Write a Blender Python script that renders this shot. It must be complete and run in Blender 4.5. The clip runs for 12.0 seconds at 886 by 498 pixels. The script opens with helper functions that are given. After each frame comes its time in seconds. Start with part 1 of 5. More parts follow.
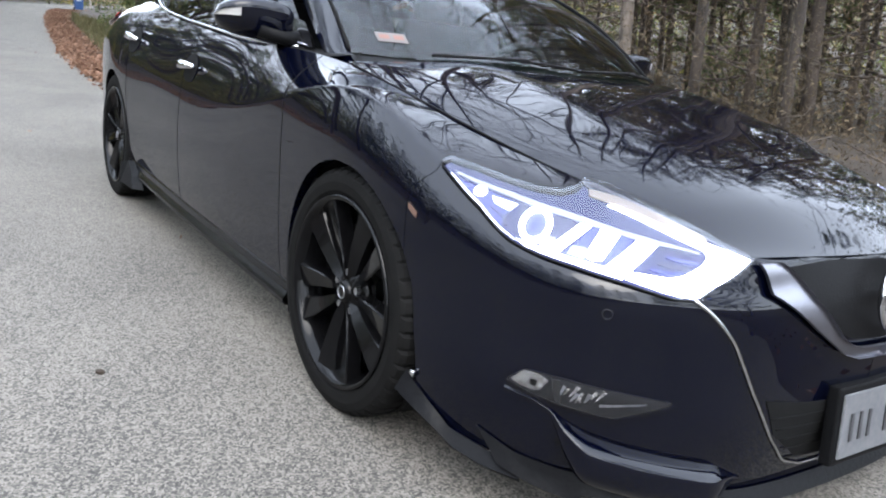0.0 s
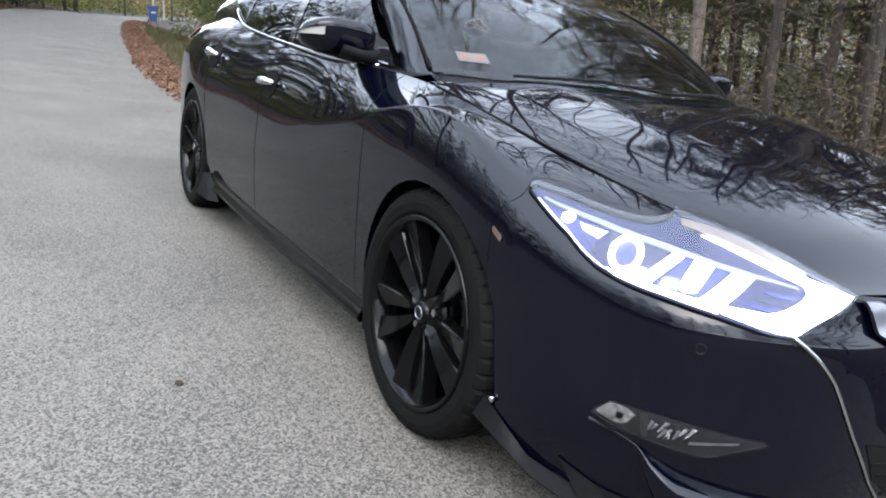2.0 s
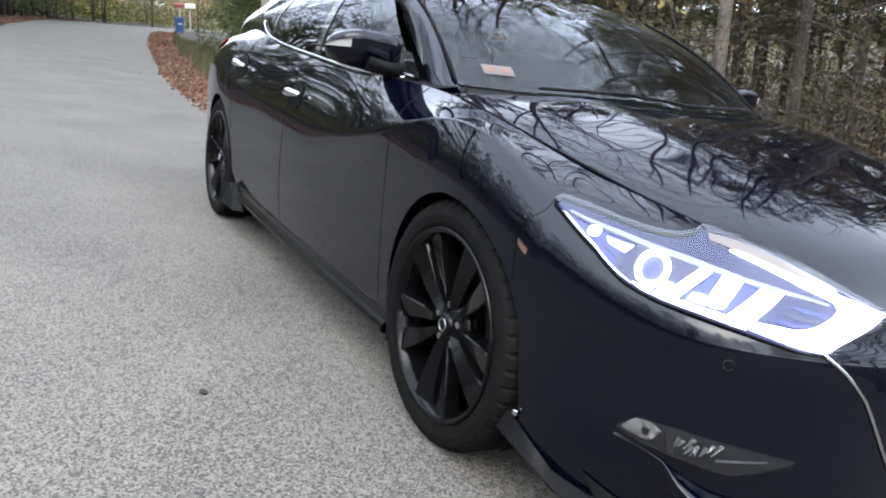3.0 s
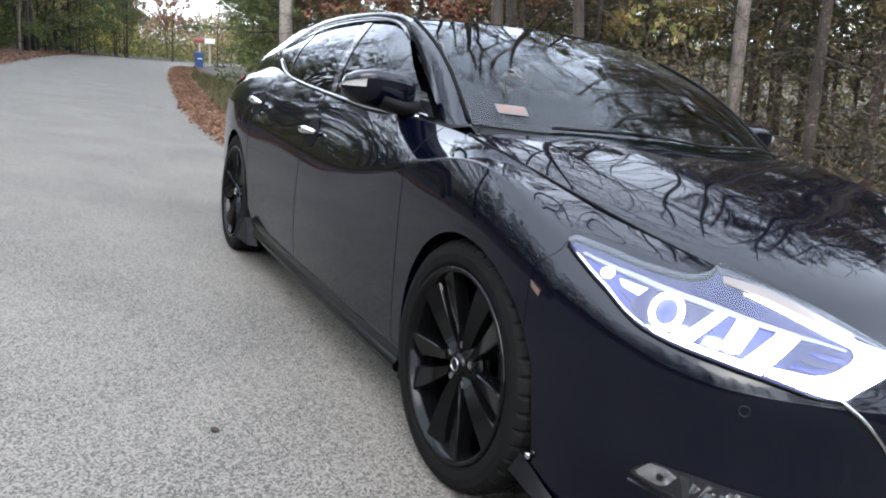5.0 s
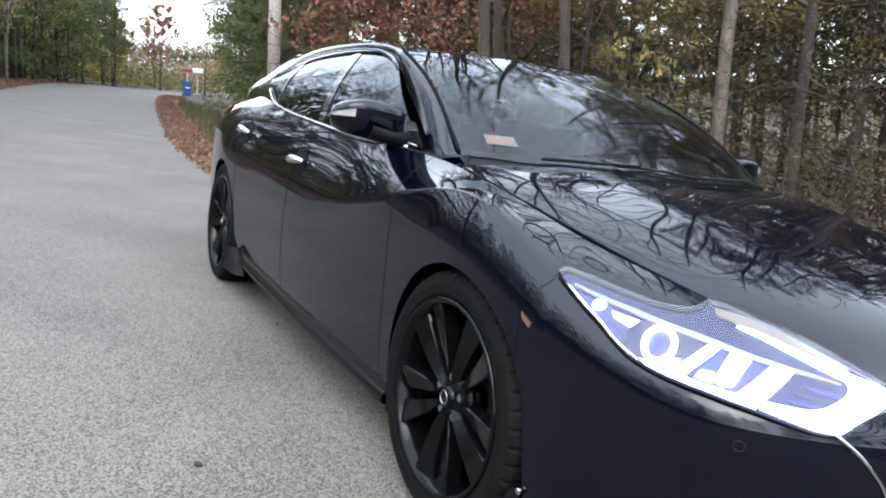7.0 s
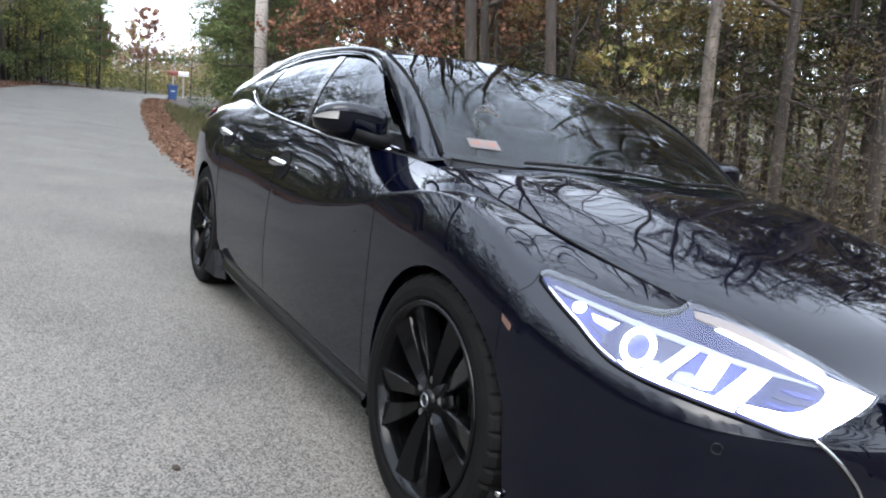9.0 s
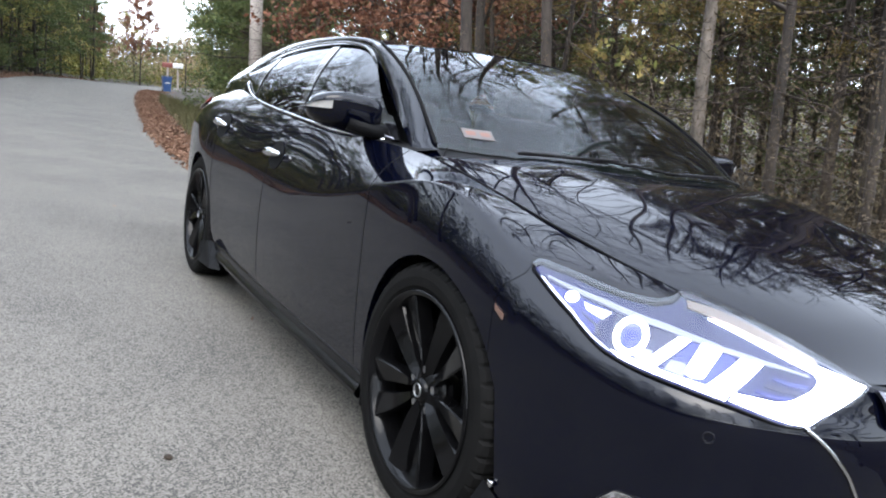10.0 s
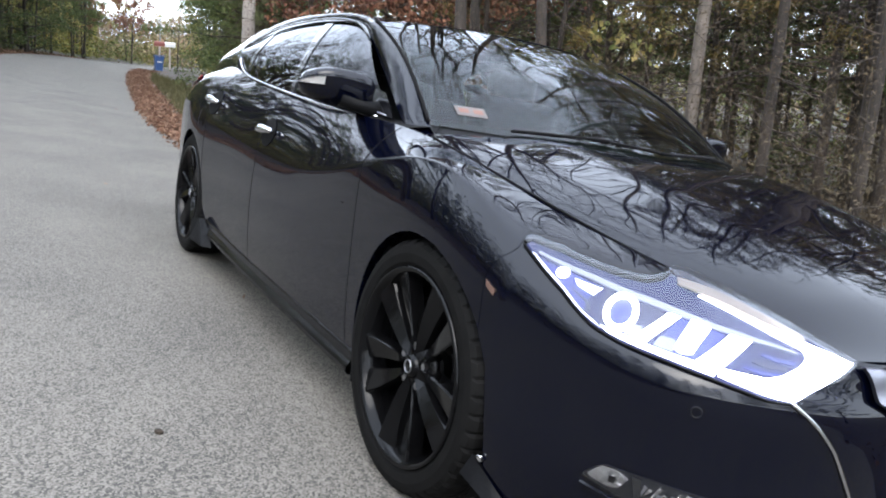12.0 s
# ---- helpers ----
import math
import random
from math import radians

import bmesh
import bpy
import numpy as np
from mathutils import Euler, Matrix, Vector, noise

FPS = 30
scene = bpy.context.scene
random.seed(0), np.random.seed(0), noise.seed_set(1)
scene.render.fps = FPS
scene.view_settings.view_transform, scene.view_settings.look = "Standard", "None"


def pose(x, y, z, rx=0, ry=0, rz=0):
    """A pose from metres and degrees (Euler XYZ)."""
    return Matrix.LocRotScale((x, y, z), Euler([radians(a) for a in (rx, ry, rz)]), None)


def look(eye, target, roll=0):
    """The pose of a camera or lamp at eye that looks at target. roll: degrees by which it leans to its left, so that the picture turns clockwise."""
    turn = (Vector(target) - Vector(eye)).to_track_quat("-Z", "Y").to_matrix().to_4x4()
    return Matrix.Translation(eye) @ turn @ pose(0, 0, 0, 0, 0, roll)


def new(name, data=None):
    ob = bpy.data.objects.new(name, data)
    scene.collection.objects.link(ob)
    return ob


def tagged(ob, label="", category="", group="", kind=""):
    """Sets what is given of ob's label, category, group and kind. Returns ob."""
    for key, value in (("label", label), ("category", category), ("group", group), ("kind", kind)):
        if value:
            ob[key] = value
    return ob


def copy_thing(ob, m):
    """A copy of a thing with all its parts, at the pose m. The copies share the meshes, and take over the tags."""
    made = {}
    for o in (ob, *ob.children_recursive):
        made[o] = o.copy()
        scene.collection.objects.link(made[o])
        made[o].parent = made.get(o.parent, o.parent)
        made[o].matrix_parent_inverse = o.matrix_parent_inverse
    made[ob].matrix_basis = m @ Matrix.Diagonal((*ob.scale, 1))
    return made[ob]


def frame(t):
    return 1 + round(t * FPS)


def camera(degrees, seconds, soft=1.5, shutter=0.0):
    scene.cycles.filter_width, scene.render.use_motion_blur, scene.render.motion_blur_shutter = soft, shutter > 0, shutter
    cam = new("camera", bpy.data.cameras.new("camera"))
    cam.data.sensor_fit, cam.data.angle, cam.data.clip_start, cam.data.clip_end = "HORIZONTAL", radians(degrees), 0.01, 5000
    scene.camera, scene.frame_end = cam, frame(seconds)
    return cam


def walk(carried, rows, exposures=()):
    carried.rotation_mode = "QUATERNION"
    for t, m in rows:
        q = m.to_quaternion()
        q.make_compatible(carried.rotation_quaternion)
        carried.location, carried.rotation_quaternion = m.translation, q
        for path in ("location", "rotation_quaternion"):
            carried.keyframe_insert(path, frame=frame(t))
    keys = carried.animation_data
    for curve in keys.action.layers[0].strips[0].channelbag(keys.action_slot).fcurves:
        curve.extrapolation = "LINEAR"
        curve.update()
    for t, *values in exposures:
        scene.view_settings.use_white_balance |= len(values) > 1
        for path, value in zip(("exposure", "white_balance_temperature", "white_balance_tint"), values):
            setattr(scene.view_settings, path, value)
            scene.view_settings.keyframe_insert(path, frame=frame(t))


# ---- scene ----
# The car stands on a road that falls to its right shoulder: BANK carries the car's own axes
# (x across, y from the front axle to the rear, z off the road) into the upright world.
cam = camera(59.63, 12.0, soft=2.0)
BANK = Matrix.Rotation(radians(5.0), 4, "Y")
ROWS = [
    (0.0, -1.8187, -1.7598, 0.9865, -33.619, -14.277, -6.871),
    (0.5, -1.8131, -1.7521, 0.9862, -33.152, -14.211, -7.135),
    (1.0, -1.8159, -1.7418, 0.9874, -32.184, -14.193, -7.280),
    (1.5, -1.8457, -1.7148, 0.9944, -30.238, -14.112, -7.261),
    (2.0, -1.8623, -1.7043, 0.9998, -29.234, -13.914, -7.404),
    (2.5, -1.8701, -1.7000, 1.0005, -28.314, -13.646, -7.494),
    (3.0, -1.8714, -1.6988, 1.0019, -27.618, -13.328, -7.565),
    (5.0, -1.8687, -1.6956, 1.0204, -26.510, -11.078, -7.681),
    (5.5, -1.8707, -1.6888, 1.0211, -26.718, -10.402, -7.695),
    (6.0, -1.8710, -1.6823, 1.0215, -26.941, -9.790, -7.778),
    (6.5, -1.8685, -1.6778, 1.0219, -27.212, -9.234, -7.858),
    (7.0, -1.8672, -1.6756, 1.0203, -27.482, -8.781, -7.985),
    (9.0, -1.8545, -1.6792, 1.0130, -28.463, -8.205, -8.494),
    (9.5, -1.8517, -1.6811, 1.0080, -28.669, -8.403, -8.648),
    (10.0, -1.8481, -1.6801, 1.0033, -28.797, -8.635, -8.733),
    (10.5, -1.8484, -1.6804, 0.9987, -28.951, -8.876, -8.884),
    (11.0, -1.8475, -1.6790, 0.9951, -29.067, -9.148, -9.011),
    (11.5, -1.8455, -1.6819, 0.9912, -29.156, -9.485, -9.181),
    (12.0, -1.8435, -1.6835, 0.9863, -29.247, -9.800, -9.315),
]
walk(cam, [(t, BANK @ pose(x, y, z, 90 + pitch, roll, yaw)) for t, x, y, z, yaw, pitch, roll in ROWS], ((0.0, 2.89), (1.0, 2.84), (1.6, 2.73), (7.0, 2.71), (9.5, 2.65), (12.0, 2.62)))
# ---- sky and light: late afternoon, thin overcast ----
SUN_EL, SUN_AZ = radians(48), radians(215)
world = bpy.data.worlds.new("sky")
scene.world = world
world.use_nodes = True
nt = world.node_tree
sky = nt.nodes.new("ShaderNodeTexSky")
sky.sky_type = "NISHITA"
sky.sun_disc = False
sky.sun_elevation, sky.sun_rotation = SUN_EL, SUN_AZ
sky.air_density, sky.dust_density, sky.ozone_density, sky.altitude = 1.0, 2.5, 1.5, 20
veil = nt.nodes.new("ShaderNodeHueSaturation")  # thin cloud takes most of the blue out of the sky
veil.inputs["Saturation"].default_value = 0.45
nt.links.new(sky.outputs[0], veil.inputs["Color"])
cloud = nt.nodes.new("ShaderNodeMix")
cloud.data_type = "RGBA"
cloud.inputs[0].default_value = 0.6
cloud.inputs[7].default_value = (6.1, 6.95, 8.35, 1)
nt.links.new(veil.outputs[0], cloud.inputs[6])
nt.links.new(cloud.outputs[2], nt.nodes["Background"].inputs[0])
nt.nodes["Background"].inputs[1].default_value = 0.15
sun_data = bpy.data.lights.new("sun", "SUN")
sun_data.energy, sun_data.angle, sun_data.color = 0.35, radians(40), (1.0, 0.98, 0.95)
sun = new("sun", sun_data)
sun.matrix_world = look((0, 0, 30), Vector((0, 0, 30)) - Vector((math.sin(SUN_AZ) * math.cos(SUN_EL), math.cos(SUN_AZ) * math.cos(SUN_EL), math.sin(SUN_EL))))

# ---- materials ----
def material(name, color, rough=0.5, metal=0.0, coat=0.0, spec=0.5, emit=None, power=0.0):
    m = bpy.data.materials.new(name)
    m.use_nodes = True
    b = m.node_tree.nodes["Principled BSDF"]
    b.inputs["Base Color"].default_value = (*color, 1)
    b.inputs["Roughness"].default_value = rough
    b.inputs["Metallic"].default_value = metal
    b.inputs["Coat Weight"].default_value = coat
    b.inputs["Coat Roughness"].default_value = 0.02
    b.inputs["Specular IOR Level"].default_value = spec
    if emit:
        b.inputs["Emission Color"].default_value = (*emit, 1)
        b.inputs["Emission Strength"].default_value = power
    return m


def textured(m, scale, low, high, bump=0.0, detail=6.0, fine=0.0, fine_mix=0.35, per_object=0.0, rough=None, kind="noise", stretch=(1, 1, 1)):
    """Two-scale colour variation between low and high with a fine relief, in the object's own metres."""
    t = m.node_tree
    n, l = t.nodes, t.links
    b = n["Principled BSDF"]
    at = n.new("ShaderNodeTexCoord")
    mp = n.new("ShaderNodeMapping")
    mp.inputs["Scale"].default_value = stretch
    l.new(at.outputs["Object"], mp.inputs[0])
    big = n.new("ShaderNodeTexNoise")
    big.inputs["Scale"].default_value, big.inputs["Detail"].default_value = scale, detail
    l.new(mp.outputs[0], big.inputs[0])
    fac = big.outputs[0]
    if fine:
        if kind == "voronoi":
            small = n.new("ShaderNodeTexVoronoi")
            small.inputs["Scale"].default_value = fine
            s_out = small.outputs["Color"]
        else:
            small = n.new("ShaderNodeTexNoise")
            small.inputs["Scale"].default_value, small.inputs["Detail"].default_value = fine, 4.0
            s_out = small.outputs[0]
        l.new(mp.outputs[0], small.inputs[0])
        mix = n.new("ShaderNodeMix")
        mix.inputs[0].default_value = fine_mix
        l.new(fac, mix.inputs[2])
        l.new(s_out, mix.inputs[3])
        fac = mix.outputs[0]
    ramp = n.new("ShaderNodeValToRGB")
    ramp.color_ramp.elements[0].position, ramp.color_ramp.elements[1].position = 0.3, 0.7
    ramp.color_ramp.elements[0].color, ramp.color_ramp.elements[1].color = (*low, 1), (*high, 1)
    l.new(fac, ramp.inputs[0])
    out = ramp.outputs[0]
    if per_object:
        info = n.new("ShaderNodeObjectInfo")
        hsv = n.new("ShaderNodeHueSaturation")
        mul = n.new("ShaderNodeMapRange")
        mul.inputs[3].default_value, mul.inputs[4].default_value = 1 - per_object, 1 + per_object
        l.new(info.outputs["Random"], mul.inputs[0])
        l.new(mul.outputs[0], hsv.inputs["Value"])
        l.new(out, hsv.inputs["Color"])
        out = hsv.outputs[0]
    l.new(out, b.inputs["Base Color"])
    if bump:
        bp = n.new("ShaderNodeBump")
        bp.inputs["Strength"].default_value, bp.inputs["Distance"].default_value = bump, 0.01
        l.new(fac, bp.inputs["Height"])
        l.new(bp.outputs[0], b.inputs["Normal"])
    if rough:
        r = n.new("ShaderNodeMapRange")
        r.inputs[3].default_value, r.inputs[4].default_value = rough
        l.new(fac, r.inputs[0])
        l.new(r.outputs[0], b.inputs["Roughness"])
    return m


def island_tint(m, colors, gloss=0.5):
    """Each leaf or clump takes its own colour along a ramp."""
    t = m.node_tree
    geo = t.nodes.new("ShaderNodeNewGeometry")
    ramp = t.nodes.new("ShaderNodeValToRGB")
    e = ramp.color_ramp.elements
    while len(e) < len(colors):
        e.new(0.5)
    for i, c in enumerate(colors):
        e[i].position, e[i].color = i / (len(colors) - 1), (*c, 1)
    t.links.new(geo.outputs["Random Per Island"], ramp.inputs[0])
    t.links.new(ramp.outputs[0], t.nodes["Principled BSDF"].inputs["Base Color"])
    t.nodes["Principled BSDF"].inputs["Roughness"].default_value = gloss
    t.nodes["Principled BSDF"].inputs["Specular IOR Level"].default_value = 0.15
    return m


def cluster_tint(m, scale, colors, gloss=0.8):
    """Foliage whose colour changes from plant to plant, with a lighter and darker leaf here and there."""
    t = m.node_tree
    n, l = t.nodes, t.links
    at, noise_t, ramp, geo, hsv, rng_v = (n.new("ShaderNode" + k) for k in ("TexCoord", "TexNoise", "ValToRGB", "NewGeometry", "HueSaturation", "MapRange"))
    noise_t.inputs["Scale"].default_value, noise_t.inputs["Detail"].default_value = scale, 2.0
    l.new(at.outputs["Object"], noise_t.inputs[0])
    e = ramp.color_ramp.elements
    while len(e) < len(colors):
        e.new(0.5)
    for i, c in enumerate(colors):
        e[i].position, e[i].color = 0.28 + 0.44 * i / (len(colors) - 1), (*c, 1)
    l.new(noise_t.outputs[0], ramp.inputs[0])
    rng_v.inputs[3].default_value, rng_v.inputs[4].default_value = 0.6, 1.35
    l.new(geo.outputs["Random Per Island"], rng_v.inputs[0])
    l.new(rng_v.outputs[0], hsv.inputs["Value"])
    l.new(ramp.outputs[0], hsv.inputs["Color"])
    l.new(hsv.outputs[0], n["Principled BSDF"].inputs["Base Color"])
    n["Principled BSDF"].inputs["Roughness"].default_value = gloss
    n["Principled BSDF"].inputs["Specular IOR Level"].default_value = 0.2
    return m


# black paint; the blue in its base colour stands in for headlamp haze
PAINT = textured(material("black_paint", (0.005, 0.006, 0.010), 0.03, 0.0, 0.0, 0.31), 700, (0.0003, 0.0005, 0.0018), (0.0006, 0.0010, 0.0046))
GLOSS_BLACK = material("gloss_black_trim", (0.006, 0.006, 0.007), 0.08, 0.0, 0.5)
SKIRT = textured(material("dark_gloss_skirt", (0.004, 0.004, 0.005), 0.12, spec=0.18), 90, (0.002, 0.002, 0.0025), (0.004, 0.004, 0.0045), rough=(0.08, 0.2))
SATIN_BLACK = textured(material("satin_black_rim", (0.008, 0.008, 0.009), 0.2, 0.0, 0.0, 0.13), 60, (0.0015, 0.0015, 0.0018), (0.003, 0.003, 0.0032), rough=(0.06, 0.14))
MATTE_BLACK = textured(material("black_plastic", (0.00634, 0.00634, 0.00686), 0.5, spec=0.07), 200, (0.00211, 0.00211, 0.00238), (0.00422, 0.00422, 0.00449), 0.1)
RUBBER = textured(material("tyre_rubber", (0.0178, 0.0178, 0.0178), 0.7, spec=0.05), 30, (0.00267, 0.00267, 0.00267), (0.00624, 0.00597, 0.0057), 0.15, fine=400)
CHROME = textured(material("chrome", (0.55, 0.55, 0.56), 0.07, 1.0), 50, (0.46, 0.46, 0.47), (0.60, 0.60, 0.61))
DARK_CHROME = material("smoked_chrome", (0.20, 0.20, 0.225), 0.34, 1.0)
STEEL = textured(material("brake_steel", (0.35, 0.35, 0.36), 0.35, 1.0), 40, (0.25, 0.25, 0.26), (0.42, 0.42, 0.43))
SEAL = material("door_seal", (0.004, 0.004, 0.004), 0.8, spec=0.08)
SPLITTER = textured(material("satin_splitter", (0.01, 0.01, 0.012), 0.3, spec=0.06), 80, (0.002, 0.002, 0.0024), (0.0042, 0.0042, 0.0047), 0.1, rough=(0.3, 0.45))
CABIN = textured(material("cabin_trim", (0.008, 0.008, 0.009), 0.8, spec=0.1), 40, (0.004, 0.004, 0.0045), (0.009, 0.009, 0.010), 0.1)
LED = material("led_white", (0.9, 0.92, 1.0), 0.3, emit=(0.80, 0.86, 1.0), power=1.3)
# faint emission on reflector parts stands in for LED light falling on them
LED_MID_GLOW = material("led_reflected_glow", (0.10, 0.11, 0.15), 0.3, emit=(0.72, 0.78, 1.0), power=0.055)
LED_SOFT_GLOW = material("led_reflector_glow", (0.8, 0.82, 0.9), 0.15, 0.8, emit=(0.60, 0.66, 1.0), power=0.05)
SIGNAL = material("clear_signal_lens", (0.2376, 0.231, 0.2178), 0.25, 0.0, 0.5)
FOG_SILVER = textured(material("fog_silver", (0.5, 0.48, 0.45), 0.22, 0.9), 90, (0.25, 0.24, 0.22), (0.62, 0.60, 0.56), 0.6, rough=(0.1, 0.35))
# bowl surfaces glow slightly in place of scattered LED light
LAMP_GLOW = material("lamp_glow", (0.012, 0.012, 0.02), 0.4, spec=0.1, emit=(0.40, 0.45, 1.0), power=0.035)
LAMP_BOWL = material("lamp_bowl", (0.012, 0.014, 0.05), 0.25, 0.0, spec=0.2)
FOG_BOWL = material("fog_bowl", (0.010, 0.010, 0.012), 0.3, 0.2, spec=0.2)
BROW = material("warm_bright_trim", (0.36, 0.285, 0.225), 0.4, 0.9)
STICKER_PALE = material("sticker_pale", (0.075, 0.068, 0.064), 0.6)
STICKER_RED = material("sticker_red", (0.12, 0.055, 0.04), 0.6)
PLATE_WHITE = textured(material("plate_white", (0.1, 0.1, 0.1), 0.4), 60, (0.060, 0.064, 0.069), (0.095, 0.095, 0.098))
# blue emission puts LED light onto the reflectors, fins and lens
LAMP_BLUE_GLOW = material("lamp_blue_glow", (0.02, 0.025, 0.12), 0.35, spec=0.2, emit=(0.26, 0.30, 1.0), power=0.016)
AMBER = material("amber_reflector", (0.075, 0.042, 0.032), 0.2, coat=0.5)
RED_LENS = material("red_tail_lens", (0.18, 0.008, 0.008), 0.15, coat=0.8)


def glass(name, tint, rough=0.0, ior=1.55):
    m = bpy.data.materials.new(name)
    m.use_nodes = True
    n, l = m.node_tree.nodes, m.node_tree.links
    n.clear()
    out, mix, gl, tr, fr = (n.new("ShaderNode" + k) for k in ("OutputMaterial", "MixShader", "BsdfGlossy", "BsdfTransparent", "Fresnel"))
    gl.inputs["Roughness"].default_value = rough
    gl.inputs["Color"].default_value = (0.95, 0.97, 1.0, 1)
    tr.inputs[0].default_value = (*tint, 1)
    fr.inputs[0].default_value = ior
    l.new(fr.outputs[0], mix.inputs[0])
    l.new(tr.outputs[0], mix.inputs[1])
    l.new(gl.outputs[0], mix.inputs[2])
    l.new(mix.outputs[0], out.inputs[0])
    return m


WINDSHIELD = glass("windshield_glass", (0.50, 0.64, 0.58), ior=1.38)
TINTED = glass("tinted_side_glass", (0.05, 0.05, 0.055), ior=1.37)
LENS = glass("clear_lens", (0.95, 0.96, 1.0))
ASPHALT = textured(material("worn_asphalt", (0.132, 0.132, 0.132), 0.9), 1.1, (0.0240, 0.0218, 0.0183), (0.136, 0.123, 0.1035), 0.8, 10.0, fine=185, fine_mix=0.66, kind="voronoi")
LITTER = textured(material("leaf_litter_ground", (0.0673, 0.037, 0.0198), 0.95), 0.9, (0.00785, 0.00601, 0.00277), (0.0281, 0.0166, 0.00832), 0.6, 8.0, fine=25)
BARK = textured(material("grey_brown_bark", (0.0561, 0.04488, 0.03646), 0.95), 3.0, (0.0101, 0.007293, 0.00561), (0.04768, 0.03478, 0.02637), 0.9, 8.0, fine=40, per_object=0.3, stretch=(1, 1, 0.25))
PALE_BARK = textured(material("pale_bark", (0.3, 0.27, 0.24), 0.9), 5.0, (0.016, 0.013, 0.011), (0.165, 0.135, 0.11), 0.9, 9.0, fine=24, fine_mix=0.3, stretch=(1, 1, 0.5))
TWIG = material("bare_twig", (0.0462, 0.0363, 0.0297), 0.9)
POLE_WOOD = textured(material("weathered_pole", (0.25, 0.2, 0.17), 0.9), 4.0, (0.25, 0.215, 0.19), (0.40, 0.35, 0.32), 0.4, 8.0, fine=60, stretch=(1, 1, 0.08))
OLIVE_NEEDLES = island_tint(material("olive_needles", (0.088, 0.084, 0.032), 0.7), [(0.0572, 0.0473, 0.0144), (0.105, 0.0819, 0.0256), (0.165, 0.103, 0.0384)], 0.8)
NEEDLES = island_tint(material("pine_needles", (0.0619, 0.0949, 0.0309), 0.7), [(0.0297, 0.0474, 0.0155), (0.0594, 0.0806, 0.0268), (0.105, 0.107, 0.0351)], 0.7)
BROWN_LEAVES = island_tint(material("rusty_oak_leaves", (0.132, 0.0594, 0.033), 0.7), [(0.066, 0.0297, 0.0198), (0.132, 0.0561, 0.033), (0.1782, 0.0858, 0.0495)], 0.7)
YELLOW_LEAVES = island_tint(material("yellow_green_leaves", (0.206, 0.185, 0.0618), 0.7), [(0.0824, 0.103, 0.0309), (0.206, 0.196, 0.0618), (0.268, 0.196, 0.0721)], 0.7)
FALLEN = island_tint(material("fallen_leaves", (0.198, 0.1056, 0.0594), 0.8), [(0.0594, 0.0297, 0.01848), (0.1254, 0.066, 0.04092), (0.1782, 0.1122, 0.0759)], 0.8)
BRUSH = cluster_tint(material("dry_brush_leaves", (0.06, 0.05, 0.03), 0.8), 0.55, [(0.050, 0.044, 0.020), (0.066, 0.046, 0.025), (0.040, 0.031, 0.019), (0.088, 0.062, 0.036), (0.060, 0.054, 0.024)])
WOODS = cluster_tint(material("far_foliage", (0.15, 0.13, 0.0424), 0.8), 0.22, [(0.175, 0.0973, 0.0368), (0.0549, 0.0735, 0.0226), (0.0848, 0.0994, 0.0283), (0.212, 0.173, 0.0368), (0.15, 0.0757, 0.0283)])
RUSSET = cluster_tint(material("pale_russet_leaves", (0.15, 0.11, 0.07), 0.8), 0.3, [(0.17, 0.10, 0.07), (0.13, 0.12, 0.05), (0.20, 0.13, 0.09), (0.10, 0.11, 0.05)])
GRASS = island_tint(material("dry_grass", (0.0675, 0.063, 0.027), 0.8), [(0.0315, 0.03375, 0.0135), (0.0675, 0.063, 0.027), (0.099, 0.0855, 0.045)], 0.8)
BLUE_PLASTIC = material("blue_plastic", (0.0198, 0.0594, 0.1716), 0.6)
RED_METAL = material("red_painted_metal", (0.1452, 0.033, 0.0231), 0.6)
WHITE_PAINT = material("white_paint", (0.495, 0.495, 0.4884), 0.5)
DARK_PAINT = material("dark_box_paint", (0.02, 0.02, 0.022), 0.5)

# ---- the body's feature lines, from the middle of the nose round the near side to the middle of the tail ----
def spline(ts, pts):
    """Natural cubic spline through pts at ts; gives a function of an array."""
    ts, p = np.asarray(ts, float), np.asarray(pts, float)
    n, h = len(ts), np.diff(ts)
    A, r = np.eye(n), np.zeros_like(p)
    for i in range(1, n - 1):
        A[i, i - 1:i + 2] = h[i - 1], 2 * (h[i - 1] + h[i]), h[i]
        r[i] = 6 * ((p[i + 1] - p[i]) / h[i] - (p[i] - p[i - 1]) / h[i - 1])
    m = np.linalg.solve(A, r)

    def at(t):
        t = np.asarray(t, float)
        i = np.clip(np.searchsorted(ts, t) - 1, 0, n - 2)
        d, e = (t - ts[i])[..., None], (ts[i + 1] - t)[..., None]
        hh = h[i][..., None]
        return (m[i] * e ** 3 + m[i + 1] * d ** 3) / (6 * hh) + (p[i] / hh - m[i] * hh / 6) * e + (p[i + 1] / hh - m[i + 1] * hh / 6) * d
    return at


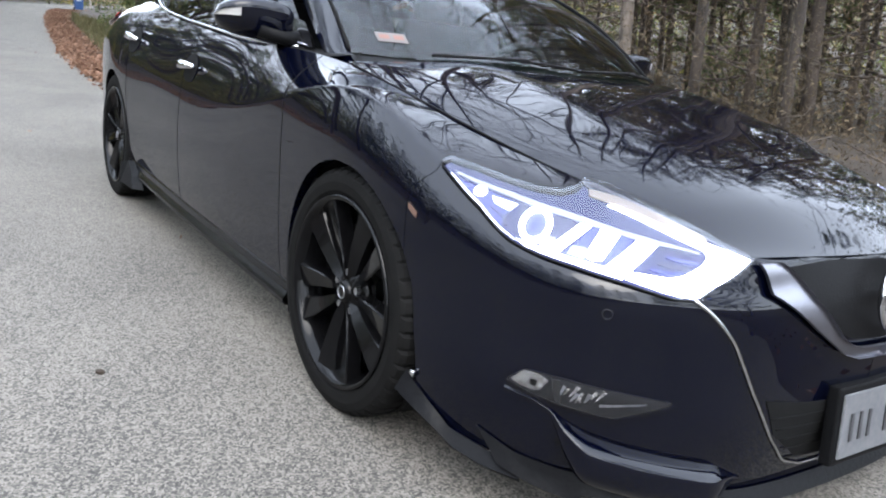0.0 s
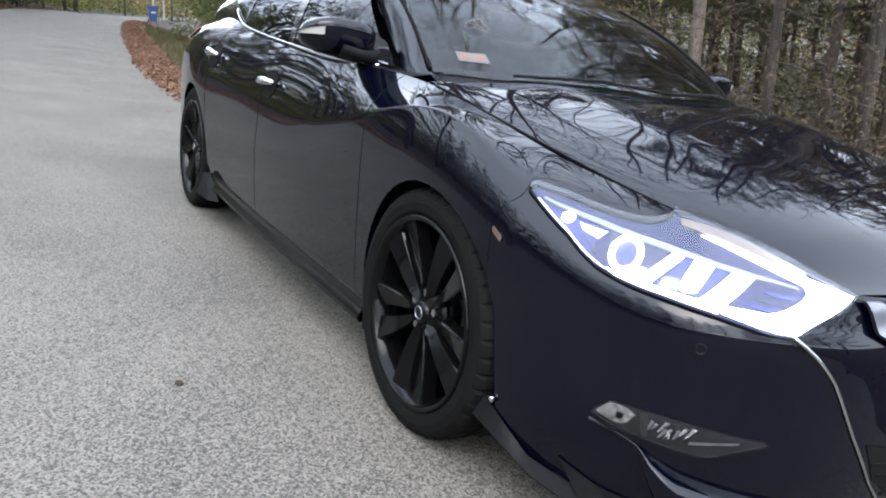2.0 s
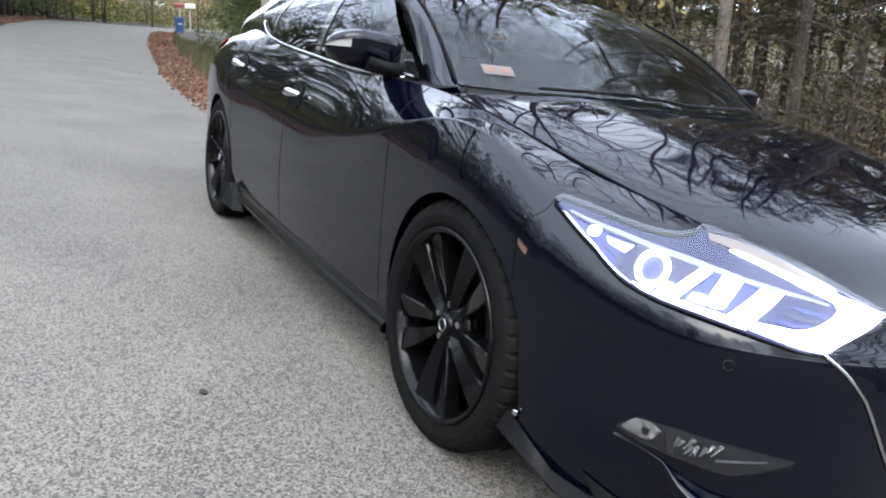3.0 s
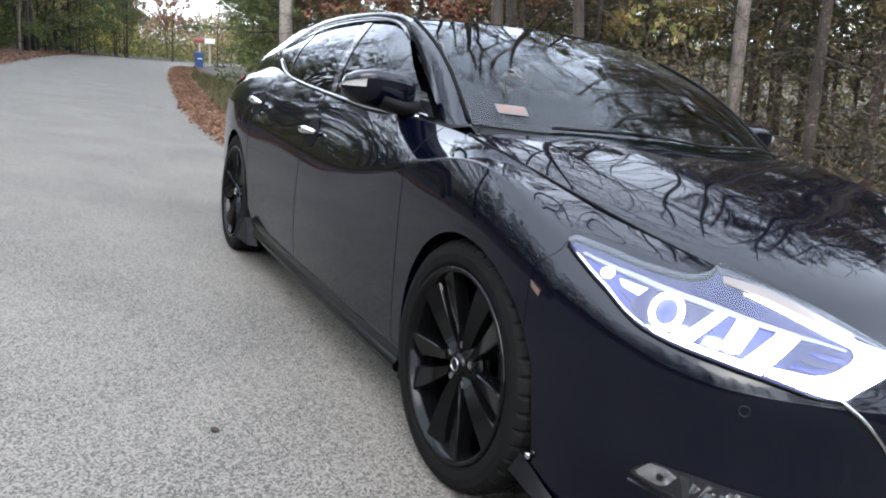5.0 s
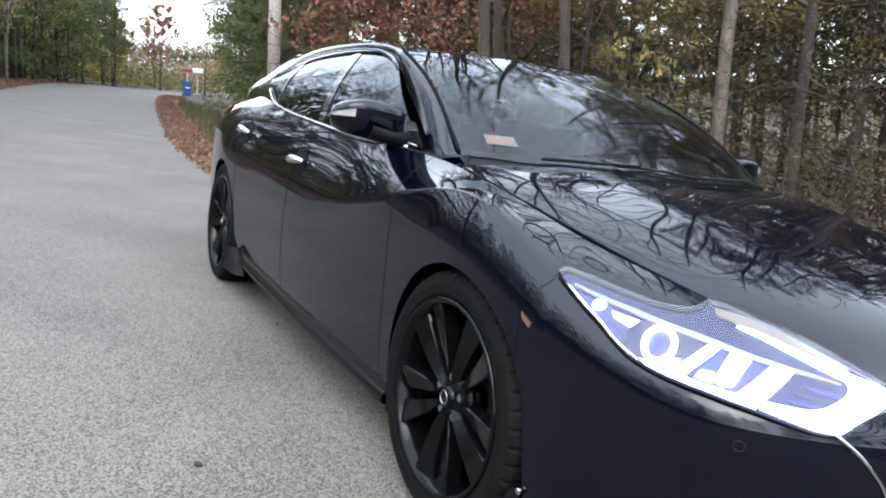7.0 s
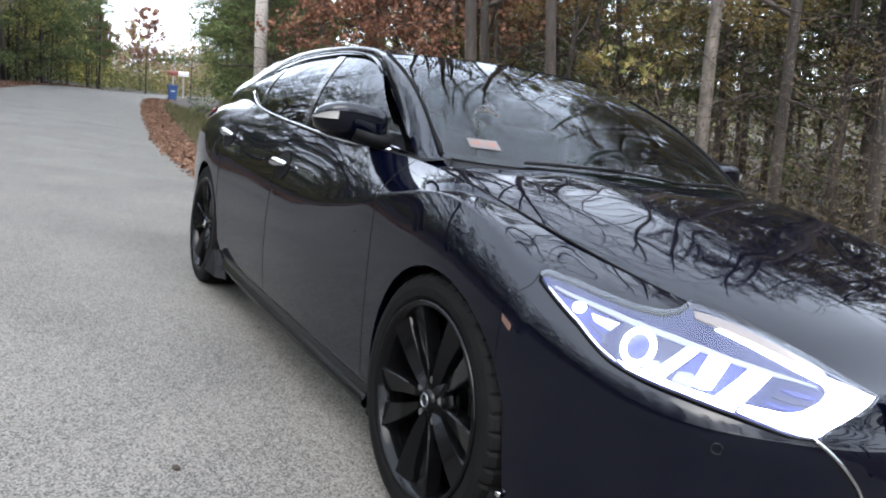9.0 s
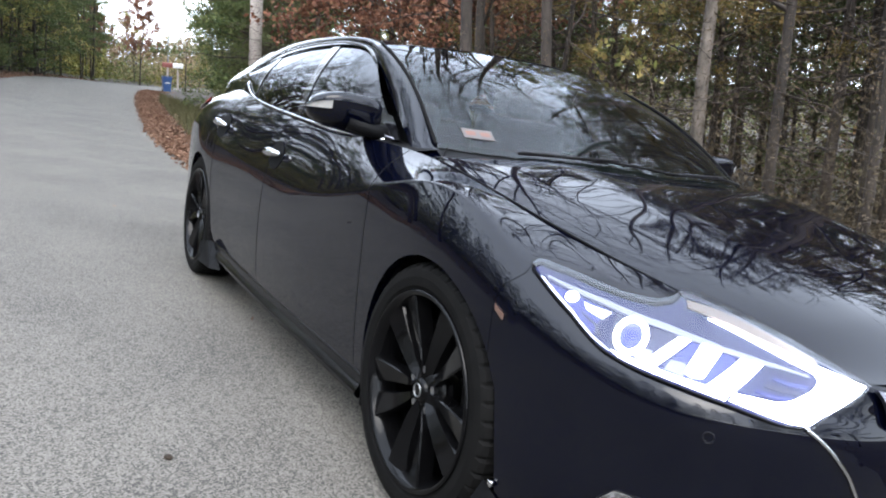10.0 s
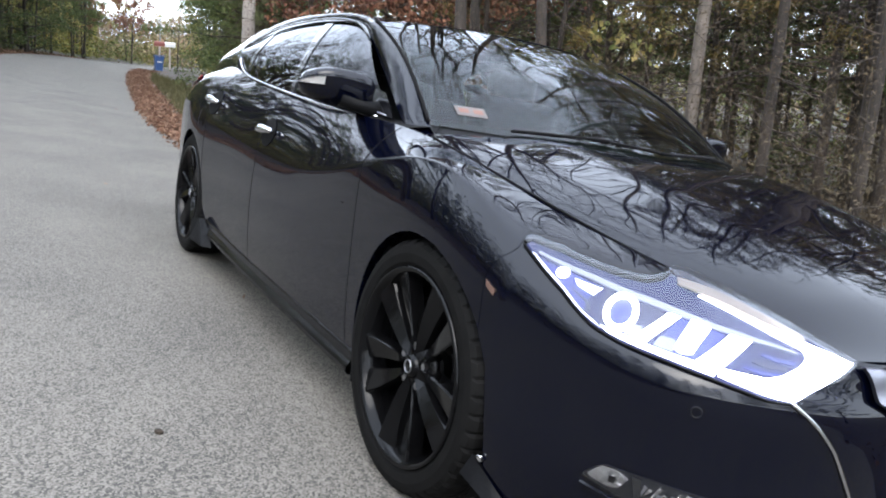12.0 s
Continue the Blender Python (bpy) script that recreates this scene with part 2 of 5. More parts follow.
# stations:      0     1     2     3     4     5     6    7    8    9    10   11    12    13    14    15
LINE_SILL = [(0, -.91, .115), (-.30, -.895, .115), (-.52, -.83, .12), (-.70, -.71, .13), (-.80, -.53, .15), (-.855, -.32, .17), (-.865, 0, .19), (-.865, .43, .19), (-.865, .95, .19), (-.865, 1.55, .19), (-.865, 2.2, .20), (-.865, 2.776, .21), (-.83, 3.25, .24), (-.72, 3.60, .26), (-.42, 3.80, .27), (0, 3.84, .27)]
LINE_LOW = [(0, -.95, .27), (-.30, -.93, .27), (-.53, -.865, .275), (-.72, -.74, .28), (-.82, -.55, .29), (-.875, -.32, .30), (-.893, 0, .30), (-.885, .43, .30), (-.885, .95, .30), (-.885, 1.55, .30), (-.885, 2.2, .31), (-.893, 2.776, .32), (-.85, 3.25, .34), (-.745, 3.63, .36), (-.44, 3.85, .38), (0, 3.89, .38)]
LINE_MID = [(0, -.96, .42), (-.30, -.94, .42), (-.52, -.875, .43), (-.715, -.755, .44), (-.82, -.56, .45), (-.88, -.32, .46), (-.905, 0, .47), (-.898, .43, .46), (-.898, .95, .46), (-.898, 1.55, .46), (-.90, 2.2, .47), (-.91, 2.776, .48), (-.865, 3.25, .49), (-.76, 3.64, .50), (-.45, 3.87, .52), (0, 3.91, .52)]
LINE_HIGH = [(0, -.96, .53), (-.295, -.94, .538), (-.512, -.88, .550), (-.712, -.76, .570), (-.82, -.56, .588), (-.888, -.32, .645), (-.916, 0, .728), (-.906, .43, .655), (-.90, .95, .59), (-.90, 1.55, .60), (-.906, 2.2, .62), (-.918, 2.776, .67), (-.87, 3.25, .67), (-.765, 3.64, .66), (-.45, 3.88, .66), (0, 3.92, .66)]
LINE_RIDGE = [(0, -.947, .60), (-.275, -.927, .60), (-.475, -.875, .60), (-.655, -.745, .625), (-.79, -.535, .66), (-.858, -.305, .752), (-.886, 0, .868), (-.905, .43, .812), (-.895, .95, .72), (-.893, 1.55, .72), (-.90, 2.2, .76), (-.905, 2.776, .83), (-.86, 3.25, .83), (-.76, 3.64, .81), (-.44, 3.88, .80), (0, 3.92, .80)]
LINE_SHOULDER = [(0, -.937, .64), (-.255, -.915, .64), (-.445, -.875, .64), (-.57, -.72, .69), (-.705, -.52, .73), (-.792, -.27, .790), (-.826, 0, .878), (-.856, .43, .880), (-.86, .95, .84), (-.86, 1.55, .86), (-.85, 2.2, .905), (-.835, 2.776, .97), (-.79, 3.25, .97), (-.70, 3.60, .96), (-.42, 3.84, .94), (0, 3.88, .94)]
LINE_BELT = [(0, -.93, .665), (-.25, -.905, .665), (-.44, -.86, .665), (-.545, -.66, .718), (-.632, -.47, .765), (-.705, -.25, .815), (-.757, .02, .880), (-.790, .43, .935), (-.80, .95, .945), (-.80, 1.55, .975), (-.78, 2.2, 1.02), (-.72, 2.776, 1.06), (-.68, 3.25, 1.04), (-.62, 3.56, 1.03), (-.40, 3.80, 1.02), (0, 3.84, 1.02)]
LEVELS = [spline(range(16), c) for c in (LINE_SILL, LINE_LOW, LINE_MID, LINE_HIGH, LINE_RIDGE, LINE_SHOULDER, LINE_BELT)]
V_AT = (0.0, 1.0, 2.1, 3.2, 4.3, 5.3, 6.3)


def natural(ts, rows, t):
    """Natural cubic through rows (levels x places x 3), each place at its own t."""
    n, ts = len(ts), np.asarray(ts, float)
    h = np.diff(ts)
    A, r = np.eye(n), np.zeros_like(rows)
    for i in range(1, n - 1):
        A[i, i - 1:i + 2] = h[i - 1], 2 * (h[i - 1] + h[i]), h[i]
        r[i] = 6 * ((rows[i + 1] - rows[i]) / h[i] - (rows[i] - rows[i - 1]) / h[i - 1])
    m = np.tensordot(np.linalg.inv(A), r, 1)
    i = np.clip(np.searchsorted(ts, t) - 1, 0, n - 2)
    k = np.arange(len(t))
    d, e, hh = (t - ts[i])[:, None], (ts[i + 1] - t)[:, None], h[i][:, None]
    return (m[i, k] * e ** 3 + m[i + 1, k] * d ** 3) / (6 * hh) + (rows[i, k] / hh - m[i, k] * hh / 6) * e + (rows[i + 1, k] / hh - m[i + 1, k] * hh / 6) * d


def skin(u, v):
    """The near side's outer skin: u along the stations, v from the sill (0) over the creased ridge (4.3) to the belt (6.3)."""
    u, v = np.broadcast_arrays(np.asarray(u, float), np.asarray(v, float))
    rows = np.stack([L(u.ravel()) for L in LEVELS])
    flat = v.ravel()
    low = natural(V_AT[:5], rows[:5], np.minimum(flat, V_AT[4]))
    high = natural(V_AT[4:], rows[4:], np.maximum(flat, V_AT[4]))
    whole = natural(V_AT, rows, flat)
    crease = np.where(flat <= V_AT[4], 0, 1)[:, None]
    sharp = low * (1 - crease) + high * crease
    k = (np.clip((u.ravel() - 5.0) / 0.8, 0, 1) * np.clip((13.0 - u.ravel()) / 1.0, 0, 1))[:, None] * 0.85
    return (sharp * k + whole * (1 - k)).reshape(*u.shape, 3)


def skin_normal(u, v):
    a = skin(np.asarray(u) + 0.02, v) - skin(np.asarray(u) - 0.02, v)
    b = skin(u, np.asarray(v) + 0.02) - skin(u, np.asarray(v) - 0.02)
    n = np.cross(b, a)
    return n / np.linalg.norm(n, axis=-1, keepdims=True)


# hood: nose edge to windshield base; roof: windshield top to tail
def eased(count, degree, places):
    """A smooth low-degree curve close to places at 0 .. count."""
    fit = np.polyfit(np.linspace(0, count, len(places)), np.asarray(places, float), degree)
    return lambda r: sum(np.asarray(r, float)[..., None] ** (degree - k) * fit[k] for k in range(degree + 1))


HOOD_SIDE = eased(6, 4, skin(np.linspace(2.0, 6.72, 60), 6.3) + np.array((0.004, 0, 0.001)))
HOOD_MID = eased(6, 3, [(0, -.93, .669), (0, -.78, .745), (0, -.60, .817), (0, -.40, .881), (0, -.18, .931), (0, 0, .956), (0, .12, .965)])


def HOOD_EDGE(r):
    return HOOD_SIDE(np.asarray(r, float))


def hood_at(r, t):
    e, c = HOOD_EDGE(r), HOOD_MID(r)
    t = np.asarray(t, float)[..., None]
    a = np.abs(t)
    x = -e[..., :1] * t
    y = c[..., 1:2] + (e[..., 1:2] - c[..., 1:2]) * a ** 2
    z = c[..., 2:3] + (e[..., 2:3] - c[..., 2:3]) * (0.65 * a ** 2 + 0.35 * a ** 5)
    return np.concatenate([x, y, z], -1)


GLASS_LOW = spline(range(6), [(-.745, .58, .955), (-.80, .95, .955), (-.803, 1.45, .978), (-.795, 1.95, 1.008), (-.775, 2.30, 1.045), (-.745, 2.52, 1.105)])
GLASS_TOP = spline(range(6), [(-.635, 1.13, 1.235), (-.612, 1.33, 1.293), (-.605, 1.72, 1.312), (-.615, 2.20, 1.288), (-.64, 2.50, 1.235), (-.70, 2.72, 1.15)])
ROOF_EDGE = spline(range(8), [(-.618, 1.16, 1.300), (-.595, 1.45, 1.338), (-.578, 1.95, 1.352), (-.568, 2.45, 1.337), (-.575, 2.95, 1.268), (-.585, 3.30, 1.195), (-.59, 3.56, 1.12), (-.50, 3.80, 1.04)])
ROOF_MID = spline(range(8), [(0, .98, 1.332), (0, 1.40, 1.356), (0, 1.95, 1.364), (0, 2.45, 1.346), (0, 2.95, 1.278), (0, 3.36, 1.225), (0, 3.62, 1.14), (0, 3.86, 1.06)])


def arch_across(edge, mid, r, t, p=2.2):
    e, c = edge(r), mid(r)
    t = np.asarray(t, float)[..., None]
    a = np.abs(t)
    return np.concatenate([-e[..., :1] * t, c[..., 1:2] + (e[..., 1:2] - c[..., 1:2]) * a ** 2, c[..., 2:3] + (e[..., 2:3] - c[..., 2:3]) * a ** p], -1)


# ---- building helpers ----
def mesh_object(name, verts, faces, mat, parent=None, label="", smooth=True):
    me = bpy.data.meshes.new(name)
    me.from_pydata([tuple(map(float, v)) for v in verts], [], faces)
    me.validate()
    if smooth:
        me.polygons.foreach_set("use_smooth", [True] * len(me.polygons))
    me.materials.append(mat)
    ob = new(name, me)
    if parent:
        ob.parent = parent
    if label:
        ob["label"] = label
    return ob


def grid_faces(n, m, flip=False, base=0):
    f = []
    for i in range(n - 1):
        for j in range(m - 1):
            q = [base + i * m + j, base + (i + 1) * m + j, base + (i + 1) * m + j + 1, base + i * m + j + 1]
            f.append(q[::-1] if flip else q)
    return f


def sheet(name, P, mat, parent, label="", thick=0.012, side=-1, flip=False, normals=None):
    """A smooth panel through the n x m places P, its rim turned inwards by thick. side=1 mirrors it to the far side."""
    P = np.array(P, float)
    if side > 0:
        P = P * [-1, 1, 1]
        flip = not flip
    n, m, _ = P.shape
    gu = np.gradient(P, axis=0)
    gv = np.gradient(P, axis=1)
    N = np.cross(gu, gv)
    N /= np.linalg.norm(N, axis=-1, keepdims=True) + 1e-12
    if flip:
        N = -N
    rim = [(i, 0) for i in range(n)] + [(n - 1, j) for j in range(1, m)] + [(i, m - 1) for i in range(n - 2, -1, -1)] + [(0, j) for j in range(m - 2, 0, -1)]
    V = list(P.reshape(-1, 3))
    F = grid_faces(n, m, flip)
    if thick:
        b = len(V)
        V += [P[i, j] for i, j in rim]
        V += [P[i, j] - N[i, j] * thick for i, j in rim]
        k = len(rim)
        for a in range(k):
            c = (a + 1) % k
            q = [b + a, b + c, b + k + c, b + k + a]
            F.append(q if flip else q[::-1])
    ob = mesh_object(name, V, F, mat, parent, label)
    if normals is not None:
        given = np.zeros((len(V), 3))
        given[:n * m] = (np.array(normals) * ([-1, 1, 1] if side > 0 else [1, 1, 1])).reshape(-1, 3)
        ob.data.normals_split_custom_set_from_vertices(given.tolist())
    return ob


def tube(path, r, sides=8, closed=False, taper=None):
    """Vertices and faces of a round bar along a path."""
    path = [Vector(p) for p in path]
    V, F, n = [], [], len(path)
    up = Vector((0.13, 0.21, 0.97)).normalized()
    for i, p in enumerate(path):
        d = (path[(i + 1) % n] - path[i - 1]) if closed or 0 < i < n - 1 else (path[1] - path[0] if i == 0 else path[-1] - path[-2])
        d.normalize()
        a = d.cross(up)
        if a.length < 1e-4:
            a = d.cross(Vector((1, 0, 0)))
        a.normalize()
        b = a.cross(d)
        rr = r if taper is None else taper[i]
        for k in range(sides):
            w = 2 * math.pi * k / sides
            V.append(p + a * (rr * math.cos(w)) + b * (rr * math.sin(w)))
    for i in range(n if closed else n - 1):
        for k in range(sides):
            j = (i + 1) % n
            F.append([i * sides + k, i * sides + (k + 1) % sides, j * sides + (k + 1) % sides, j * sides + k])
    if not closed:
        F.append(list(range(sides))[::-1])
        F.append([(n - 1) * sides + k for k in range(sides)])
    return V, F


def bar(name, path, r, mat, parent, label="", sides=8, closed=False, taper=None, side=-1):
    V, F = tube([(-p[0] if side > 0 else p[0], p[1], p[2]) for p in path], r, sides, closed, taper)
    return mesh_object(name, V, F, mat, parent, label)


def join_shapes(shapes):
    V, F = [], []
    for v, f in shapes:
        b = len(V)
        V += list(v)
        F += [[b + i for i in q] for q in f]
    return V, F


def box_shape(cx, cy, cz, sx, sy, sz, bevel=0.0, m=None):
    bm = bmesh.new()
    bmesh.ops.create_cube(bm, size=1, matrix=Matrix.Translation((cx, cy, cz)) @ Matrix.Diagonal((sx, sy, sz, 1)))
    if bevel:
        bmesh.ops.bevel(bm, geom=bm.edges[:], offset=bevel, segments=2, affect="EDGES", profile=0.6)
    if m:
        bmesh.ops.transform(bm, matrix=m, verts=bm.verts)
    V = [v.co.copy() for v in bm.verts]
    F = [[v.index for v in f.verts] for f in bm.faces]
    bm.free()
    return V, F


def revolve(profile, n, axis="x"):
    """Turns (radius, offset) pairs about the x axis."""
    V, F, m = [], [], len(profile)
    for i in range(n):
        a = 2 * math.pi * i / n
        for r, o in profile:
            V.append(Vector((o, r * math.cos(a), r * math.sin(a))))
    for i in range(n):
        for j in range(m - 1):
            k = (i + 1) % n
            F.append([i * m + j, i * m + j + 1, k * m + j + 1, k * m + j])
    return V, F


def lerp_line(pts, n):
    """n places spread evenly along a line of (u, v) pairs."""
    p = np.array(pts, float)
    s = np.r_[0, np.cumsum(np.linalg.norm(np.diff(p, axis=0), axis=1))]
    w = np.linspace(0, s[-1], n)
    return np.stack([np.interp(w, s, p[:, k]) for k in range(p.shape[1])], 1)


def skin_strip(name, top, low, off, mat, parent, label="", n=24, m=6, thick=0.004, side=-1):
    """A curved strip between two lines of (u, v), off metres proud of the skin."""
    a, b = lerp_line(top, n), lerp_line(low, n)
    w = np.linspace(0, 1, m)[None, :, None]
    uv = a[:, None] * (1 - w) + b[:, None] * w
    P = skin(uv[..., 0], uv[..., 1]) + skin_normal(uv[..., 0], uv[..., 1]) * off
    return sheet(name, P, mat, parent, label, thick, side, flip=True)


def skin_bar(name, line, off, r, mat, parent, label="", n=32, side=-1, sides=6):
    a = lerp_line(line, n)
    P = skin(a[:, 0], a[:, 1]) + skin_normal(a[:, 0], a[:, 1]) * off
    return bar(name, P, r, mat, parent, label, sides, side=side)


# ---- the car ----
car = tagged(new("car"), "glossy black four-door sedan with lit headlamps parked on the road", "car", kind="thing")
car.empty_display_size = 0.3
car.matrix_world = BANK
HUB_Y, HUB_Z, ARCH = (0.0, 2.776), 0.335, 0.353


def smooth_step(a):
    a = np.clip(a, 0, 1)
    return a * a * (3 - 2 * a)


def u_at(y, v=2.5):
    us = np.linspace(3.0, 13.0, 2001)
    return float(np.interp(y, skin(us, v)[:, 1], us))


def columns(u0, u1):
    """Stations between u0 and u1, close together round the wheel arches."""
    us = set(np.linspace(u0, u1, max(4, int((u1 - u0) * 9))).round(4))
    for y in HUB_Y:
        for a in np.linspace(-90, 90, 41):
            u = u_at(y + ARCH * math.sin(radians(a)))
            if u0 < u < u1:
                us.add(round(u, 4))
    us = sorted(us)
    keep = [us[0]]
    for u in us[1:]:
        if u - keep[-1] > 0.006:
            keep.append(u)
    keep[-1] = us[-1]
    return np.array(keep)


def slant(u, v):
    """The border of bumper and fender runs from the lamp's tail back to the wheel arch."""
    u, v = np.asarray(u, float), np.asarray(v, float)
    near = np.where(u < 4.86, (u - 4.1) / 0.76, (5.8 - u) / 0.94)
    return u + 0.24 * smooth_step((4.4 - v) / 1.3) * smooth_step(near)


def lowest(u):
    """Where the skin's lower edge lies: the sill, or the wheel arch above it."""
    vs = np.linspace(0, 5.0, 600)
    p = skin(slant(np.full(600, u), vs), vs)
    v0 = 0.0
    for y in HUB_Y:
        inside = np.hypot(p[:, 1] - y, p[:, 2] - HUB_Z) < ARCH
        if inside.any():
            v0 = max(v0, vs[np.nonzero(inside)[0][-1]])
    return v0


def body_panel(name, u0, u1, label="", top=6.3, rows=48, low=None, mat=None):
    us = columns(u0 + 0.0035, u1 - 0.0035)
    lo = np.array([lowest(u) if low is None else low for u in us])
    w1, w2 = np.linspace(0, 1, rows - 14)[None], np.linspace(0, 1, 16)[None, 1:]
    v = np.concatenate([lo[:, None] + (4.3 - lo[:, None]) * w1, 4.3 + (top - 4.3) * w2 + 0 * lo[:, None]], 1)
    rows = v.shape[1]
    u = slant(np.repeat(us[:, None], rows, 1), v)
    P, N = skin(u, v), skin_normal(u, v)
    for side in (-1, 1):
        sheet(name, P, mat or PAINT, car, label, 0.03, side, flip=True, normals=N)


body_panel("front_bumper", 0.0, 4.86)
body_panel("front_fender", 4.86, 7.0)
body_panel("front_door", 7.0, 9.0)
body_panel("rear_door", 9.0, 10.42)
body_panel("quarter_panel", 10.42, 13.0)
body_panel("rear_bumper", 13.0, 15.0)

# hood, roof, tail glass and deck
WS_SIDE = np.array((-.690, .46, .952))
r, t = np.meshgrid(np.linspace(0, 6, 101), np.linspace(-1, 1, 121), indexing="ij")
H = hood_at(r, t * 0.995)
ridge = np.exp(-((np.abs(t) - 0.56) / 0.13) ** 2) * smooth_step(r / 4) * 0.010
nose = np.where(r < 1.0, smooth_step(r / 1.0), 1 - smooth_step((r - 1.0) / 2.4)) * (1 - np.abs(t) ** 6) * 0.024
H[..., 2] += ridge + nose - 0.006 * np.exp(-(t / 0.3) ** 2) * smooth_step((r - 1) / 3)
sheet("hood", H, PAINT, car, "black hood with two soft raised ridges", 0.03, flip=True)
r, t = np.meshgrid(np.linspace(0, 3.6, 37), np.linspace(-1, 1, 41), indexing="ij")
sheet("roof", arch_across(ROOF_EDGE, ROOF_MID, r, t), PAINT, car, "", 0.02, flip=True)
r, t = np.meshgrid(np.linspace(3.62, 5.9, 20), np.linspace(-0.93, 0.93, 31), indexing="ij")
sheet("rear_window", arch_across(ROOF_EDGE, ROOF_MID, r, t), TINTED, car, "", 0.005, flip=True)
for s in (-1, 1):
    r, t = np.meshgrid(np.linspace(3.6, 5.95, 20), np.linspace(-1, -0.93, 4), indexing="ij")
    sheet("rear_window_edge", arch_across(ROOF_EDGE, ROOF_MID, r, t), PAINT, car, "", 0.02, s, flip=True)
    us = np.linspace(10.75, 12.95, 30)
    foot = skin(us, np.full(30, 6.28))
    rr = np.interp(foot[:, 1] - 0.02, ROOF_EDGE(np.linspace(2, 6.2, 300))[:, 1], np.linspace(2, 6.2, 300))
    head = ROOF_EDGE(rr)
    cut = np.clip((foot[:, 1] - 2.50) / 0.25, 0.02, 1)[:, None]
    f = np.linspace(0, 1, 8)[None, :, None]
    P = foot[:, None] * (1 - f * cut[:, None]) + head[:, None] * f * cut[:, None] + np.array((-1, 0, .4)) * (np.sin(np.pi * f) * 0.012)
    sheet("rear_pillar", P, PAINT, car, "", 0.01, s, flip=True)
r, t = np.meshgrid(np.linspace(5.95, 7, 12), np.linspace(-1, 1, 31), indexing="ij")
sheet("trunk_lid", arch_across(ROOF_EDGE, ROOF_MID, r, t), PAINT, car, "", 0.02, flip=True)

# dark gaps round the hood and along the door edges
for s in (-1, 1):
    gap = HOOD_EDGE(np.linspace(2.3, 5.86, 60)) + [-.002, 0, .0005]
    back = [gap[-1], gap[-1] + [.006, .018, .002], gap[-1] + [.022, .040, .006], WS_SIDE + [.03, -.02, .004]]
    bar("hood_gap", list(gap[:-1]) + back, 0.0030, SEAL, car, "", 6, side=s)
    for u in (7.0, 9.0, 10.42):
        skin_bar("door_gap", [(u, 0.3), (u, 6.25)], -.0008, 0.0022, SEAL, car, "", 50, s)

# windshield between hood and roof
WS_LOW_E, WS_LOW_C = WS_SIDE, np.array((0, .12, .962))
WS_TOP_E, WS_TOP_C = ROOF_EDGE(np.array(0.0)) + [-.004, -.012, -.004], ROOF_MID(np.array(0.0)) - [0, .004, .004]
w, t = np.meshgrid(np.linspace(0, 1, 47), np.linspace(-1, 1, 121), indexing="ij")
w, t, a = w[..., None], t[..., None], np.abs(t)[..., None]
E = WS_LOW_E * (1 - w) + WS_TOP_E * w
C = WS_LOW_C * (1 - w) + WS_TOP_C * w
bulge = np.sin(np.pi * w) * 0.035
WS = np.concatenate([-E[..., :1] * t, C[..., 1:2] + (E[..., 1:2] - C[..., 1:2]) * a ** 2.2 - bulge * 0.5, C[..., 2:3] + (E[..., 2:3] - C[..., 2:3]) * a ** 2.2 + bulge], -1)
ws = sheet("windshield", WS, WINDSHIELD, car, "clear windshield reflecting bare branches", 0.0, flip=True)
ws.visible_shadow = False
sheet("black_border", WS[:3] - np.array((0, 0, 0.004)), SEAL, ws, "", 0.0)
# cowl and wipers
r, t = np.meshgrid(np.linspace(5.75, 6.0, 5), np.linspace(-0.97, 0.97, 31), indexing="ij")
Q = hood_at(r, t)
cowl = np.stack([Q[2] * [1, 1, 1] - [0, 0, .012], WS[0, np.linspace(0, 120, 31).astype(int)] + [0, 0.0, -.006], WS[2, np.linspace(0, 120, 31).astype(int)] + [0, 0, -.010]])
sheet("cowl", cowl, MATTE_BLACK, car, "", 0.0)


def on_ws(tt, ww, up):
    i, j = ww * 46, (tt + 1) * 60
    i0, j0 = min(int(i), 45), min(int(j), 119)
    fi, fj = i - i0, j - j0
    p = WS[i0, j0] * (1 - fi) * (1 - fj) + WS[i0 + 1, j0] * fi * (1 - fj) + WS[i0, j0 + 1] * (1 - fi) * fj + WS[i0 + 1, j0 + 1] * fi * fj
    return p + np.array((0, -0.4, 0.9)) * up


for t0, t1 in ((-0.72, 0.02), (-0.05, 0.80)):
    wiper = bar("wiper", [on_ws(t0 + (t1 - t0) * k / 10, 0.012 + 0.022 * math.sin(k / 10 * 3.14), 0.012) for k in range(11)], 0.0045, MATTE_BLACK, car)
    bar("wiper_arm", [on_ws(t0 + (t1 - t0) * k / 6 * 0.55, 0.0 + 0.03 * k / 6, 0.02) for k in range(7)], 0.005, MATTE_BLACK, wiper)

